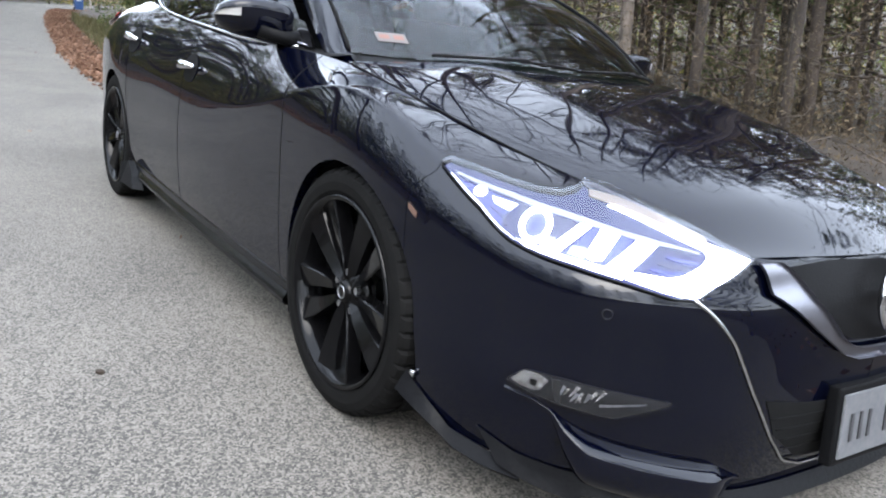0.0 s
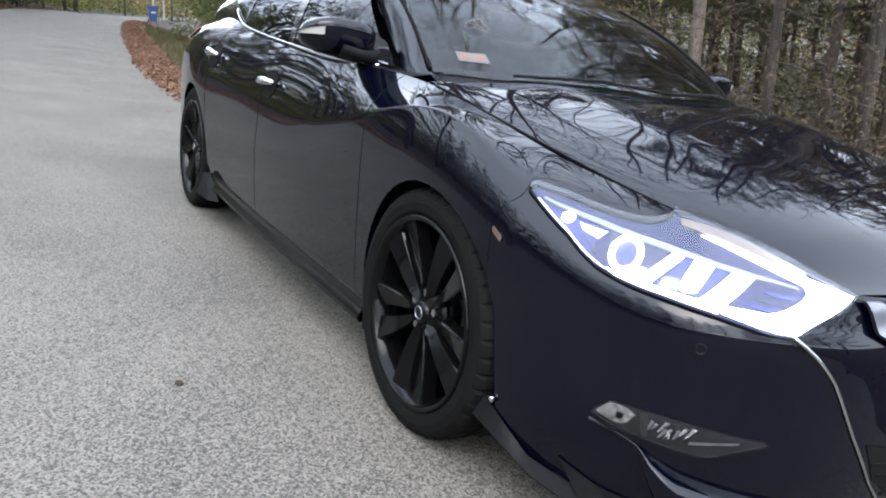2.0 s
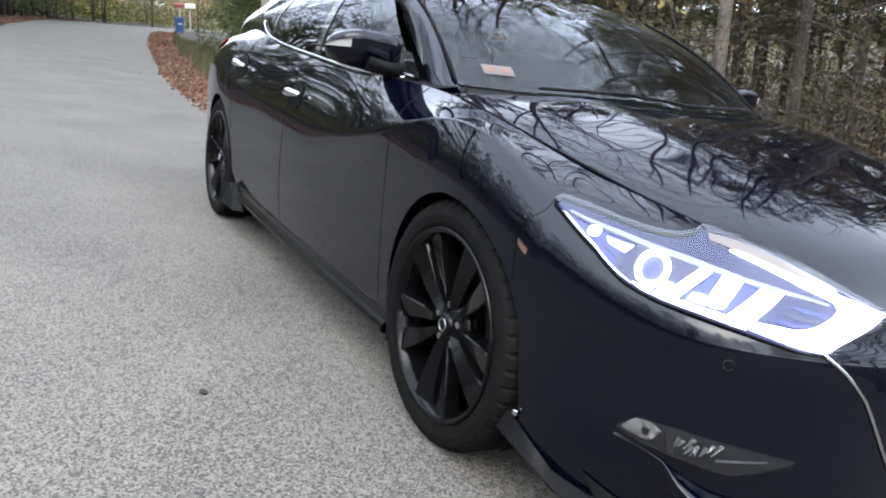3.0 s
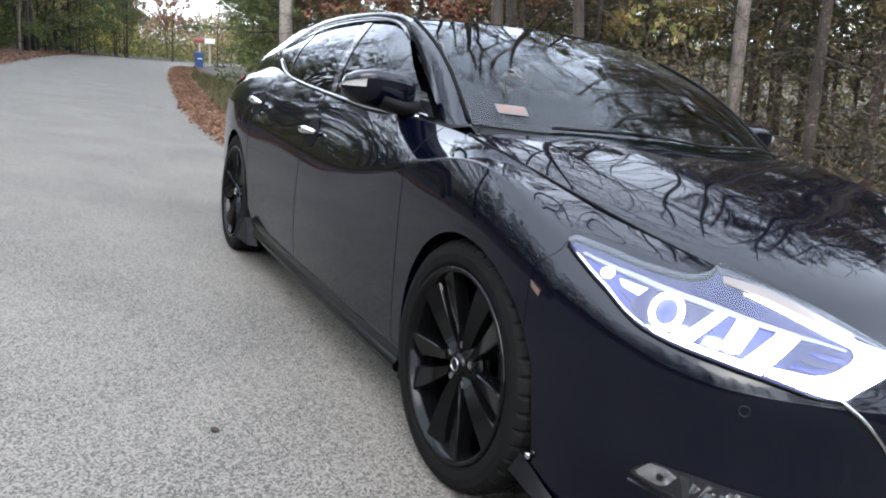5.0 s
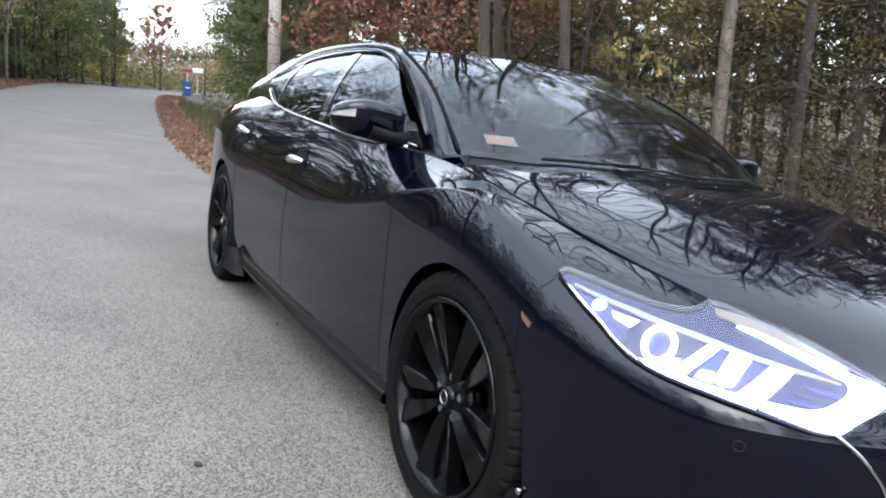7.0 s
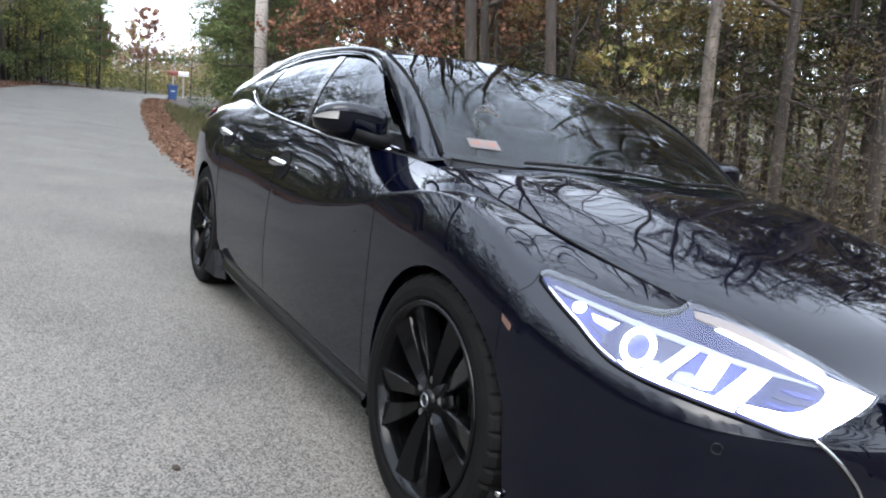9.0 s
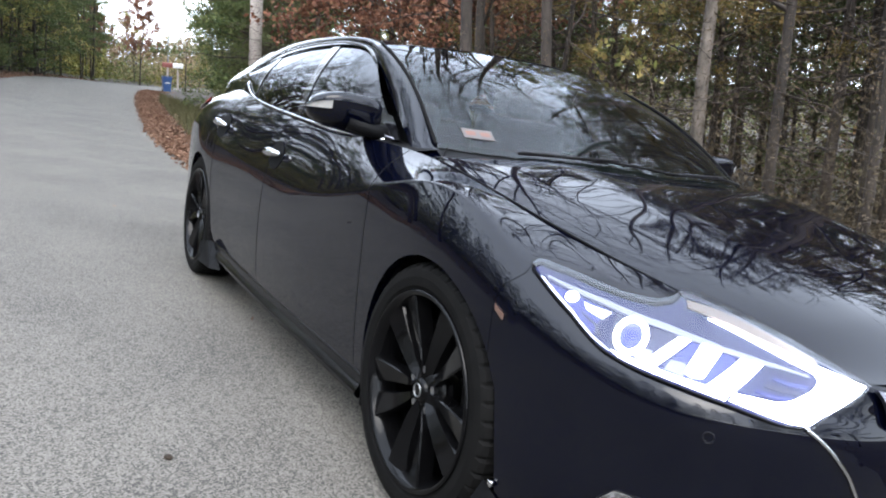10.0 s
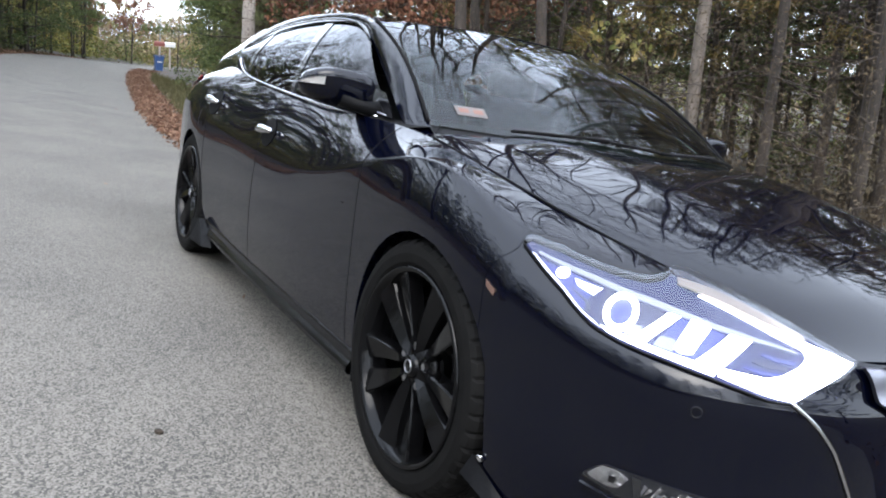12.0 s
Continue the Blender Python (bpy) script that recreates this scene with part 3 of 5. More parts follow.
# A-pillars with roof rails, one smooth band from hood to tail
for s in (-1, 1):
    k = np.linspace(0, 1, 40)[:, None]
    inner_low = np.concatenate([WS[:, 0] + [0, 0, .006], ROOF_EDGE(np.linspace(0.12, 3.9, 26)) + [.012, 0, .004]])
    gt = GLASS_TOP(np.linspace(0, 4.9, 29))
    first = np.linspace(0, 1, 21)[:, None]
    outer = np.concatenate([np.array((-.750, .52, .948)) * (1 - first) + gt[0] * first, gt[1:]])
    inner, outer = lerp_line(inner_low, 50), lerp_line(outer, 50)
    m = np.linspace(0, 1, 7)[None, :, None]
    P = inner[:, None] * (1 - m) + outer[:, None] * m
    out = np.array((-0.55, -0.12, 0.55))
    P = P + out * (np.sin(np.pi * m) * 0.018)
    P = np.concatenate([P[:1] + np.array((0, -.12, -.055)), P])
    bar("windshield_seal", WS[:, 0] + [-.002, -.004, .010], 0.006, SEAL, car, side=s)
    sheet("roof_pillar", P, PAINT, car, "black windshield pillar running into the roof rail", 0.02, s)

# side glass, pillar covers, bright trim
def side_glass(name, a0, a1, b0, b1, mat, label="", off=0.0, lo=0.0, hi=1.0):
    n, m = 48, 24
    aa = np.linspace(0, 1, n)
    lowp, topp = GLASS_LOW(a0 + (a1 - a0) * aa), GLASS_TOP(b0 + (b1 - b0) * aa)
    w = (lo + (hi - lo) * np.linspace(0, 1, m))[None, :, None]
    P = lowp[:, None] * (1 - w) + topp[:, None] * w + np.array((-1, 0, .3)) * (np.sin(np.pi * w) * 0.02 + off)
    for s in (-1, 1):
        ob = sheet(name, P, mat, car, label, 0.004, s, flip=True)
        if mat is TINTED:
            ob.visible_shadow = False


side_glass("side_window", 0.10, 1.97, 0.05, 1.70, TINTED, "dark tinted side window")
side_glass("door_pillar_cover", 1.98, 2.10, 1.71, 1.90, GLOSS_BLACK, "", 0.004)
side_glass("side_window", 2.11, 3.78, 1.91, 3.30, TINTED, "dark tinted side window")
side_glass("door_pillar_cover", 3.79, 3.92, 3.31, 3.48, GLOSS_BLACK, "", 0.004)
side_glass("quarter_window", 3.93, 4.9, 3.49, 4.75, TINTED)
side_glass("window_frame", 0.0, 5.0, 0.0, 4.9, GLOSS_BLACK, "", 0.006, 0.98, 1.045)
for s in (-1, 1):
    a = np.linspace(0.25, 4.95, 60)
    P = GLASS_LOW(a) + np.array((-.010, 0, -.006))
    V1, F1 = tube([(p[0] * (1 if s < 0 else -1), p[1], p[2]) for p in P], 0.0055, 8)
    rise = [P[-1] * (1 - f) + (np.array((-.70, 2.60, 1.17))) * f for f in np.linspace(0.02, 1, 8)]
    V2, F2 = tube([(p[0] * (1 if s < 0 else -1), p[1], p[2]) for p in rise], 0.0055, 8, taper=list(np.linspace(0.0055, 0.003, 8)))
    mesh_object("belt_trim", *join_shapes([(V1, F1), (V2, F2)]), CHROME, car, "bright chrome window trim")
    top = GLASS_TOP(np.linspace(0.0, 4.8, 50)) + np.array((-.014, 0, .004))
    bar("rain_guard", top, 0.005, GLOSS_BLACK, car, side=s)
    # fill between belt and glass foot
    us = np.linspace(6.95, 10.72, 60)
    belt = skin(us, np.full(60, 6.28))
    foot = GLASS_LOW(np.interp(belt[:, 1], GLASS_LOW(np.linspace(0, 5, 200))[:, 1], np.linspace(0, 5, 200)))
    foot[:, 1] = belt[:, 1]
    foot[belt[:, 1] < 0.62] = np.array((-.70, 0, .952)) * np.array((1, 0, 1)) + belt[belt[:, 1] < 0.62] * np.array((0, 1, 0))
    Q = np.stack([belt, foot * [1, 1, 0] + foot * [0, 0, 1] + [0.004, 0, -.004]], 1)
    sheet("window_sill", Q, SEAL, car, "", 0.0, s, flip=True)


# door mirrors
def door_mirror(s):
    hull = np.zeros((20, 25, 3))
    for i, a in enumerate(np.linspace(0, 1, 20)):
        rr = math.sqrt(max(0.0, 1 - abs(2 * a - 1) ** (3.0 if a > .5 else 6.0))) * 0.5 + 0.001
        for j, b in enumerate(np.linspace(0, 2 * math.pi, 25)):
            cx = -.765 - .245 * a
            sag = 0.02 * math.sin(math.pi * a)
            cb, sb = math.cos(b), math.sin(b)
            yy = .745 + .045 * a + (0.11 if cb < 0 else 0.075) * rr * 2 * np.sign(cb) * abs(cb) ** 0.8 * 0.62
            zz = 1.006 + 0.012 * a + (0.082 - 0.012 * a if sb > 0 else 0.096 - 0.026 * a) * rr * 2 * np.sign(sb) * abs(sb) ** 0.55 * 0.80 + sag * 0.5
            yy -= 0.024 * (0.8 if sb > 0 else 1.0) * sb * rr * 2
            hull[i, j] = (cx, yy, zz)
    mir = sheet("door_mirror", hull, PAINT, car, "black door mirror with a clear turn signal strip", 0.0, s, flip=True)
    sig = hull[14:20, 11:13] + np.array((-.004, -.004, 0))
    sheet("turn_signal", sig, SIGNAL, mir, "clear silvery turn signal lens", 0.003, s, flip=True)
    V, F = tube([(-.72 * -s, .70, .958), (-.80 * -s, .71, .972), (-.88 * -s, .73, .99)], 0.026, 10, taper=[.034, .026, .03])
    mesh_object("mirror_arm", V, F, MATTE_BLACK, mir)
    V, F = tube([(-.79 * -s, .63, .962), (-.75 * -s, .605, .953)], 0.0035, 8)
    mesh_object("mirror_base_trim", V, F, DARK_CHROME, mir)
    tri = np.array([[(-.752, .56, .952), (-.752, .75, .958)], [(-.715, .72, 1.03), (-.730, .80, 1.04)]])
    sheet("mirror_triangle", tri + [-.014, 0, 0], GLOSS_BLACK, mir, "", 0.01, s, flip=False)


for s in (-1, 1):
    door_mirror(s)


# door handles
def door_handle(u0, u1, v0, v1, s):
    us = np.linspace(u0, u1, 14)
    vs = np.linspace(v0, v1, 14)
    lift = 0.018 + 0.020 * np.sin(np.pi * np.linspace(0, 1, 14)) ** 0.6
    P = skin(us, vs) + skin_normal(us, vs) * lift[:, None]
    h = bar("door_handle", P, 0.014, CHROME, car, "chrome door handle over a flat dark patch painting the recess shade", 10, side=s, taper=list(0.010 + 0.008 * np.sin(np.pi * np.linspace(0, 1, 14))))
    cu, cv = (u0 + u1) / 2, (v0 + v1) / 2
    du = abs(u1 - u0) * 0.46
    # flat dark ellipse on the skin paints the shade of the handle's hollow
    q = []
    for k in range(24):
        a = 2 * math.pi * k / 24
        q.append((cu + du * math.cos(a), cv + 0.42 * math.sin(a)))
    q = np.array(q)
    ring = skin(q[:, 0], q[:, 1]) + skin_normal(q[:, 0], q[:, 1]) * 0.0025
    if s > 0:
        ring = ring * [-1, 1, 1]
    mesh_object("handle_recess_shade", ring, [list(range(24)) if s < 0 else list(range(24))[::-1]], SEAL, h, smooth=False)


for s in (-1, 1):
    door_handle(9.02, 8.74, 4.86, 4.98, s)
    door_handle(10.52, 10.20, 4.76, 4.88, s)
    skin_strip("side_reflector", [(5.08, 3.19), (4.96, 3.15)], [(5.07, 3.10), (4.97, 3.05)], 0.003, AMBER, car, "small amber side reflector", 4, 3, 0.002, s)

# side skirts with an upright fin before the rear wheel
for s in (-1, 1):
    us = np.linspace(6.84, 10.55, 60)
    base = skin(us, np.zeros(60))
    prof = [(-.010, .060), (-.017, .052), (-.015, .034), (-.020, .024), (-.032, .006), (-.033, -.004), (-.024, -.014), (.03, -.020)]
    P = np.stack([base + np.array((dx, 0, dz)) for dx, dz in prof], 1)
    skirt = sheet("side_skirt", P, SKIRT, car, "slim black side skirt", 0.004, s)
    fin = np.array([[(-.885, 2.16, .150), (-.93, 2.20, .150)], [(-.885, 2.34, .150), (-.945, 2.40, .150)], [(-.885, 2.40, .245), (-.935, 2.44, .245)], [(-.885, 2.36, .26), (-.91, 2.38, .262)], [(-.885, 2.22, .205), (-.915, 2.26, .20)]])
    V = [(p[0] * (1 if s < 0 else -1), p[1], p[2]) for p in fin.reshape(-1, 3)]
    F = [[0, 2, 4, 6, 8], [9, 7, 5, 3, 1]] + [[2 * i, 2 * i + 1, (2 * i + 3) % 10, (2 * i + 2) % 10] for i in range(5)]
    mesh_object("skirt_fin", V, F, MATTE_BLACK, skirt, "", False)
    V, F = box_shape(-s * -.825, .335, .235, .12, .014, .15, .005)
    mesh_object("arch_flap", V, F, MATTE_BLACK, car, "", False)


# headlamps
def lamp_disc(u, v, rad, lift, s, name, mat, owner, ring=0.0, narrow=1.0):
    c, nn = Vector(skin(np.array(u), np.array(v))), Vector(skin_normal(np.array(u), np.array(v)))
    c = c + nn * lift
    a = nn.cross(Vector((0, 0, 1))).normalized()
    b = a.cross(nn)
    loop = [c + a * (narrow * rad * math.cos(k / 32 * 6.2832)) + b * (rad * math.sin(k / 32 * 6.2832)) for k in range(32)]
    if ring:
        bar(name, loop, ring, mat, owner, "", 8, True, side=s)
        return
    dome = [c + nn * (rad * 0.25)]
    V = loop + [c + (p - c) * 0.6 + nn * (rad * 0.2) for p in loop] + dome
    if s > 0:
        V = [Vector((-p.x, p.y, p.z)) for p in V]
    F = [[k, (k + 1) % 32, 32 + (k + 1) % 32, 32 + k] for k in range(32)] + [[32 + k, 32 + (k + 1) % 32, 64] for k in range(32)]
    mesh_object(name, V, F if s < 0 else [f[::-1] for f in F], mat, owner)


def headlamp(s):
    top = [(4.83, 4.52), (4.79, 4.76), (4.52, 5.02), (4.24, 5.10), (3.99, 5.17), (3.81, 5.27), (3.72, 5.50), (3.66, 5.95), (3.5, 6.22), (3.18, 6.25), (2.89, 6.25), (2.62, 6.25), (2.36, 6.22), (2.1, 6.07), (1.95, 5.86)]
    low = [(4.83, 4.48), (4.29, 4.20), (3.93, 3.80), (3.64, 3.70), (3.29, 3.67), (2.89, 3.59), (2.44, 3.42), (2.24, 3.50)]
    bowl = skin_strip("headlamp", top, low, 0.003, LAMP_BOWL, car, "lit headlamp with white daytime strip and ring", 60, 12, 0.003, s)

    def strip(name, a, b, off, mat, label="", n=16, m=4):
        return skin_strip(name, a, b, off, mat, bowl, label, n, m, 0.003, s)

    # bright warm trim and the two arms of the daytime light
    strip("lamp_brow", [(3.66, 6.02), (3.5, 6.24), (3.18, 6.27), (2.89, 6.27), (2.62, 6.27), (2.36, 6.24), (2.12, 6.09)], [(3.62, 5.80), (3.5, 5.96), (3.18, 5.98), (2.89, 6.0), (2.62, 6.06), (2.36, 6.12), (2.12, 6.04)], 0.009, DARK_CHROME, "", 30, 3)
    strip("lamp_brow", [(3.60, 5.72), (3.25, 5.92), (2.98, 5.95), (2.71, 6.0), (2.43, 6.08)], [(3.58, 5.48), (3.25, 5.48), (2.98, 5.46), (2.71, 5.52), (2.43, 5.76)], 0.010, BROW, "bright warm strip over the lamp", 24, 3)
    strip("daytime_strip", [(3.40, 5.42), (3.25, 5.44), (2.98, 5.42), (2.71, 5.47), (2.43, 5.70), (2.16, 5.95), (1.97, 5.86)], [(3.40, 5.40), (3.25, 5.36), (2.98, 5.29), (2.71, 5.26), (2.47, 5.28), (2.42, 5.12), (2.42, 5.0)], 0.008, LED, "white glowing daytime running strip", 36, 5)
    strip("daytime_strip", [(2.42, 4.98), (2.43, 4.75), (2.50, 4.30), (2.58, 4.08), (2.89, 3.96)], [(1.975, 5.84), (2.08, 5.0), (2.255, 3.56), (2.44, 3.52), (2.89, 3.70)], 0.009, LED, "", 24, 6)
    # floor and rim of the bowl, emission standing in for reflected LED light
    strip("lamp_floor", [(3.86, 3.93), (3.62, 3.96), (3.29, 3.95), (2.91, 3.97)], [(3.78, 3.83), (3.60, 3.80), (3.29, 3.78), (2.91, 3.70)], 0.007, LED, "", 20, 3)
    strip("lamp_rim", [(4.66, 4.64), (4.40, 4.80), (4.15, 4.90), (3.64, 4.95), (3.16, 4.93), (2.87, 4.99), (2.5, 5.14)], [(4.66, 4.58), (4.40, 4.71), (4.15, 4.79), (3.64, 4.83), (3.16, 4.83), (2.87, 4.89), (2.5, 5.09)], 0.008, LED_MID_GLOW, "", 30, 3)
    strip("lamp_rim", [(4.68, 4.50), (4.29, 4.31), (4.05, 4.05), (3.90, 3.93)], [(4.72, 4.46), (4.29, 4.25), (4.03, 3.98), (3.85, 3.85)], 0.008, LED_SOFT_GLOW, "", 18, 3)
    # near chamber with the corner light, a step and a small baffle; LED spill added as emission
    strip("lamp_reflector", [(4.60, 4.52), (4.35, 4.68), (4.08, 4.74)], [(4.58, 4.48), (4.30, 4.34), (4.04, 4.10)], 0.005, LAMP_BLUE_GLOW, "", 14, 6)
    strip("lamp_step", [(4.26, 4.62), (4.02, 4.72)], [(4.20, 4.50), (4.04, 4.50)], 0.008, LED_SOFT_GLOW, "", 5, 3)
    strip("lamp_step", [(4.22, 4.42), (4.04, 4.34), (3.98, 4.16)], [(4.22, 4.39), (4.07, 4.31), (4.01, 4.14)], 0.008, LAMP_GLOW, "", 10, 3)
    # ring and projectors, with a glow given to the reflectors between them
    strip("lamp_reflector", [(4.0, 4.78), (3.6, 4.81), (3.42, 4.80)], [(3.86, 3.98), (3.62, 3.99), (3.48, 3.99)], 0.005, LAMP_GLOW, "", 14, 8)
    strip("light_bar", [(3.66, 4.30), (3.58, 4.36)], [(3.66, 4.0), (3.50, 4.0)], 0.007, LED_MID_GLOW, "", 5, 5)
    lamp_disc(3.77, 4.42, 0.039, 0.015, s, "ring_light", LED, bowl, 0.0065, 0.72)
    lamp_disc(3.77, 4.42, 0.034, 0.009, s, "projector_lens", LAMP_BLUE_GLOW, bowl, 0.0, 0.72)
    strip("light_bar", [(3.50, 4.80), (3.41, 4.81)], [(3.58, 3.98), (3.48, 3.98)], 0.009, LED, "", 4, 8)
    strip("lamp_reflector", [(3.40, 4.80), (3.06, 4.81)], [(3.42, 3.98), (3.08, 3.99)], 0.005, LAMP_BLUE_GLOW, "", 8, 8)
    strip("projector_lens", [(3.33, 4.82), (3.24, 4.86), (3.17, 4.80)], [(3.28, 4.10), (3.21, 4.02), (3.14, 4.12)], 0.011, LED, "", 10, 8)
    strip("lamp_step", [(3.42, 4.28), (3.32, 4.34), (3.28, 4.20)], [(3.42, 4.0), (3.34, 3.99), (3.27, 3.99)], 0.010, LED_MID_GLOW, "", 6, 4)
    strip("light_bar", [(3.03, 4.83), (2.86, 4.88)], [(3.09, 3.97), (2.90, 3.97)], 0.010, LED, "", 5, 8)
    # dark box with three fins, lamp light on the fins added as emission
    strip("dark_box", [(2.82, 4.86), (2.47, 5.06)], [(2.85, 4.0), (2.54, 4.10)], 0.006, LAMP_BOWL, "", 6, 5)
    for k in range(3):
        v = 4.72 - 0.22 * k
        strip("lamp_fin", [(2.74 + 0.02 * k, v), (2.62, v + 0.03), (2.47 + 0.02 * k, v + 0.12)], [(2.74 + 0.02 * k, v - 0.06), (2.62, v - 0.07), (2.47 + 0.02 * k, v + 0.02)], 0.010, LAMP_GLOW if k == 1 else LAMP_BLUE_GLOW, "", 8, 3)
    lamp_disc(4.37, 4.57, 0.0145, 0.008, s, "corner_light", LED, bowl)
    lens = skin_strip("clear_cover", top, low, 0.022, LENS, bowl, "", 60, 12, 0.0, s)
    lens.visible_shadow = False
    skin_bar("lamp_edge", top[:8], 0.005, 0.005, SEAL, bowl, "", 40, s)
    skin_bar("lamp_edge", low, 0.004, 0.003, SEAL, bowl, "", 40, s)


for s in (-1, 1):
    headlamp(s)

# nose: bright outline, wide grille band, dark mesh, badge, number plate
for s in (-1, 1):
    skin_bar("grille_outline", [(2.27, 3.54), (2.0, 3.10), (1.75, 2.65), (1.4, 1.8), (1.03, 1.0), (0.72, 0.48), (0.45, 0.32), (0.0, 0.30)], 0.003, 0.004, CHROME, car, "thin chrome line round the lower grille", 48, s)
    skin_strip("grille_band", [(1.90, 5.75), (1.55, 4.1), (0.90, 3.0), (0.50, 2.42), (0.30, 2.28), (0.0, 2.28)], [(1.62, 6.0), (1.0, 3.9), (0.56, 2.78), (0.42, 2.60), (0.28, 2.52), (0.0, 2.52)], 0.010, DARK_CHROME, car, "smoked chrome grille band", 40, 5, 0.010, s)
    skin_strip("grille_mesh", [(1.20, 1.62), (0.6, 1.5), (0.0, 1.45)], [(0.98, 1.0), (0.55, 0.48), (0.0, 0.42)], 0.002, SEAL, car, "", 20, 8, 0.002, s)
    skin_strip("grille_mesh", [(1.55, 5.6), (0.8, 5.9), (0.0, 5.95)], [(0.60, 2.95), (0.4, 2.70), (0.0, 2.62)], 0.002, MATTE_BLACK, car, "", 20, 8, 0.002, s)
    for k in range(5):
        v = 1.3 - 0.2 * k
        skin_bar("grille_bar", [(1.08 - 0.10 * k, v), (0.0, v)], 0.003, 0.002, SEAL, car, "", 12, s, 4)
    # fog lamps and the bright blade under them
    fog = skin_strip("fog_lamp", [(3.70, 1.40), (3.55, 1.62), (3.15, 1.66), (2.65, 1.62), (2.18, 1.55)], [(3.70, 1.36), (3.45, 1.30), (3.10, 1.27), (2.65, 1.22), (2.18, 1.52)], 0.004, FOG_BOWL, car, "unlit clear fog lamp", 24, 6, 0.004, s)
    skin_strip("fog_reflector", [(3.66, 1.42), (3.56, 1.60), (3.40, 1.62), (3.30, 1.56)], [(3.64, 1.39), (3.52, 1.36), (3.42, 1.36), (3.36, 1.40)], 0.006, FOG_SILVER, fog, "", 10, 6, 0.003, s)
    skin_strip("fog_bulb", [(3.47, 1.52), (3.40, 1.52)], [(3.46, 1.43), (3.41, 1.43)], 0.009, SEAL, fog, "", 5, 5, 0.003, s)
    facet = np.random.default_rng(6)
    for k in range(9):
        fu, fv, tilt = 3.18 - 0.040 * k + facet.uniform(-.012, .012), facet.uniform(1.42, 1.52), facet.uniform(-.05, .03)
        wide, tall = facet.uniform(.022, .046), facet.uniform(.05, .11)
        skin_strip("fog_facet", [(fu + tilt, fv + tall), (fu + tilt - wide, fv + tall * 0.8)], [(fu, fv - tall), (fu - wide * 0.5, fv - tall * 0.7)], 0.006 + 0.001 * (k % 2), FOG_SILVER if k % 3 else STEEL, fog, "", 3, 4, 0.002, s)
    skin_strip("fog_rib", [(3.28, 1.62), (3.20, 1.62)], [(3.20, 1.30), (3.14, 1.30)], 0.007, GLOSS_BLACK, fog, "", 4, 4, 0.003, s)
    skin_strip("fog_shelf", [(2.80, 1.40), (2.40, 1.50)], [(2.80, 1.36), (2.40, 1.48)], 0.006, STEEL, fog, "", 6, 3, 0.002, s)
    skin_strip("fog_cover", [(3.70, 1.40), (3.55, 1.62), (3.15, 1.66), (2.65, 1.62), (2.18, 1.55)], [(3.70, 1.36), (3.45, 1.30), (3.10, 1.27), (2.65, 1.22), (2.18, 1.52)], 0.012, LENS, fog, "", 24, 6, 0.0, s)
    a = lerp_line([(3.72, 1.24), (3.40, 1.22), (3.20, 1.14), (3.05, 1.0), (2.8, 0.86), (2.4, 0.74), (1.93, 0.62), (1.50, 0.52), (1.15, 0.30)], 60)
    A, N = skin(a[:, 0], a[:, 1]), skin_normal(a[:, 0], a[:, 1])
    f = np.linspace(0, 1, 60)
    wide = (0.004 + 0.034 * smooth_step((f - 0.16) / 0.22) * (1 - smooth_step((f - 0.80) / 0.2)))[:, None]
    rows = [A - N * 0.001 + [0, 0, .003]] + [A + N * wide * out + wide * [0, 0, -drop] for out, drop in ((.3, .05), (.7, .16), (.92, .28), (1.0, .42), (1.0, .62), (.97, 1.1), (.90, 1.8), (.55, 2.4))] + [A - N * 0.002 + wide * [0, 0, -2.8]]
    sheet("bumper_blade", np.stack(rows, 1), PAINT, car, "", 0.0, s, flip=True)
    # splitter under the bumper, in two stepped blades
    for a, b in (([(4.95, 0.62), (4.62, 0.30), (4.30, 0.02), (3.9, 0.0), (3.4, 0.0)], [(5.0, 0.28), (4.62, 0.10), (4.17, -0.10), (3.8, -0.12), (3.35, -0.05)]),
                 ([(3.95, 0.36), (3.5, 0.22), (3.0, 0.22), (2.7, 0.24), (2.0, 0.16), (1.1, 0.06), (0.0, 0.06)], [(3.6, 0.02), (3.3, -0.04), (2.82, -0.10), (2.70, 0.02), (2.1, -0.02), (1.1, -0.10), (0.0, -0.10)])):
        a, b = lerp_line(a, 36), lerp_line(b, 36)
        A = skin(a[:, 0], np.maximum(a[:, 1], 0)) + skin_normal(a[:, 0], np.maximum(a[:, 1], 0.05)) * 0.004
        B = skin(b[:, 0], np.maximum(b[:, 1], 0)) + skin_normal(b[:, 0], np.maximum(b[:, 1], 0.05)) * 0.03 + np.minimum(b[:, 1:2], 0) * np.array((0, 0, 0.16))
        sheet("front_splitter", np.stack([A * (1 - f) + B * f for f in np.linspace(0, 1, 5)], 1), SPLITTER, car, "black add-on front splitter", 0.012, s, flip=True)
    q = np.array([(2.93 + 0.045 * math.cos(k / 20 * 6.2832), 2.80 + 0.09 * math.sin(k / 20 * 6.2832)) for k in range(20)])
    bar("parking_sensor", skin(q[:, 0], q[:, 1]) + skin_normal(q[:, 0], q[:, 1]) * 0.001, 0.0012, FOG_BOWL, car, "", 5, True, side=s)
    bolt = skin(np.array(4.84), np.array(0.66)) + skin_normal(np.array(4.84), np.array(0.66)) * 0.006
    V, F = box_shape(bolt[0] * (1 if s < 0 else -1), bolt[1], bolt[2], 0.012, 0.016, 0.016, 0.004)
    mesh_object("splitter_bolt", V, F, CHROME, car)

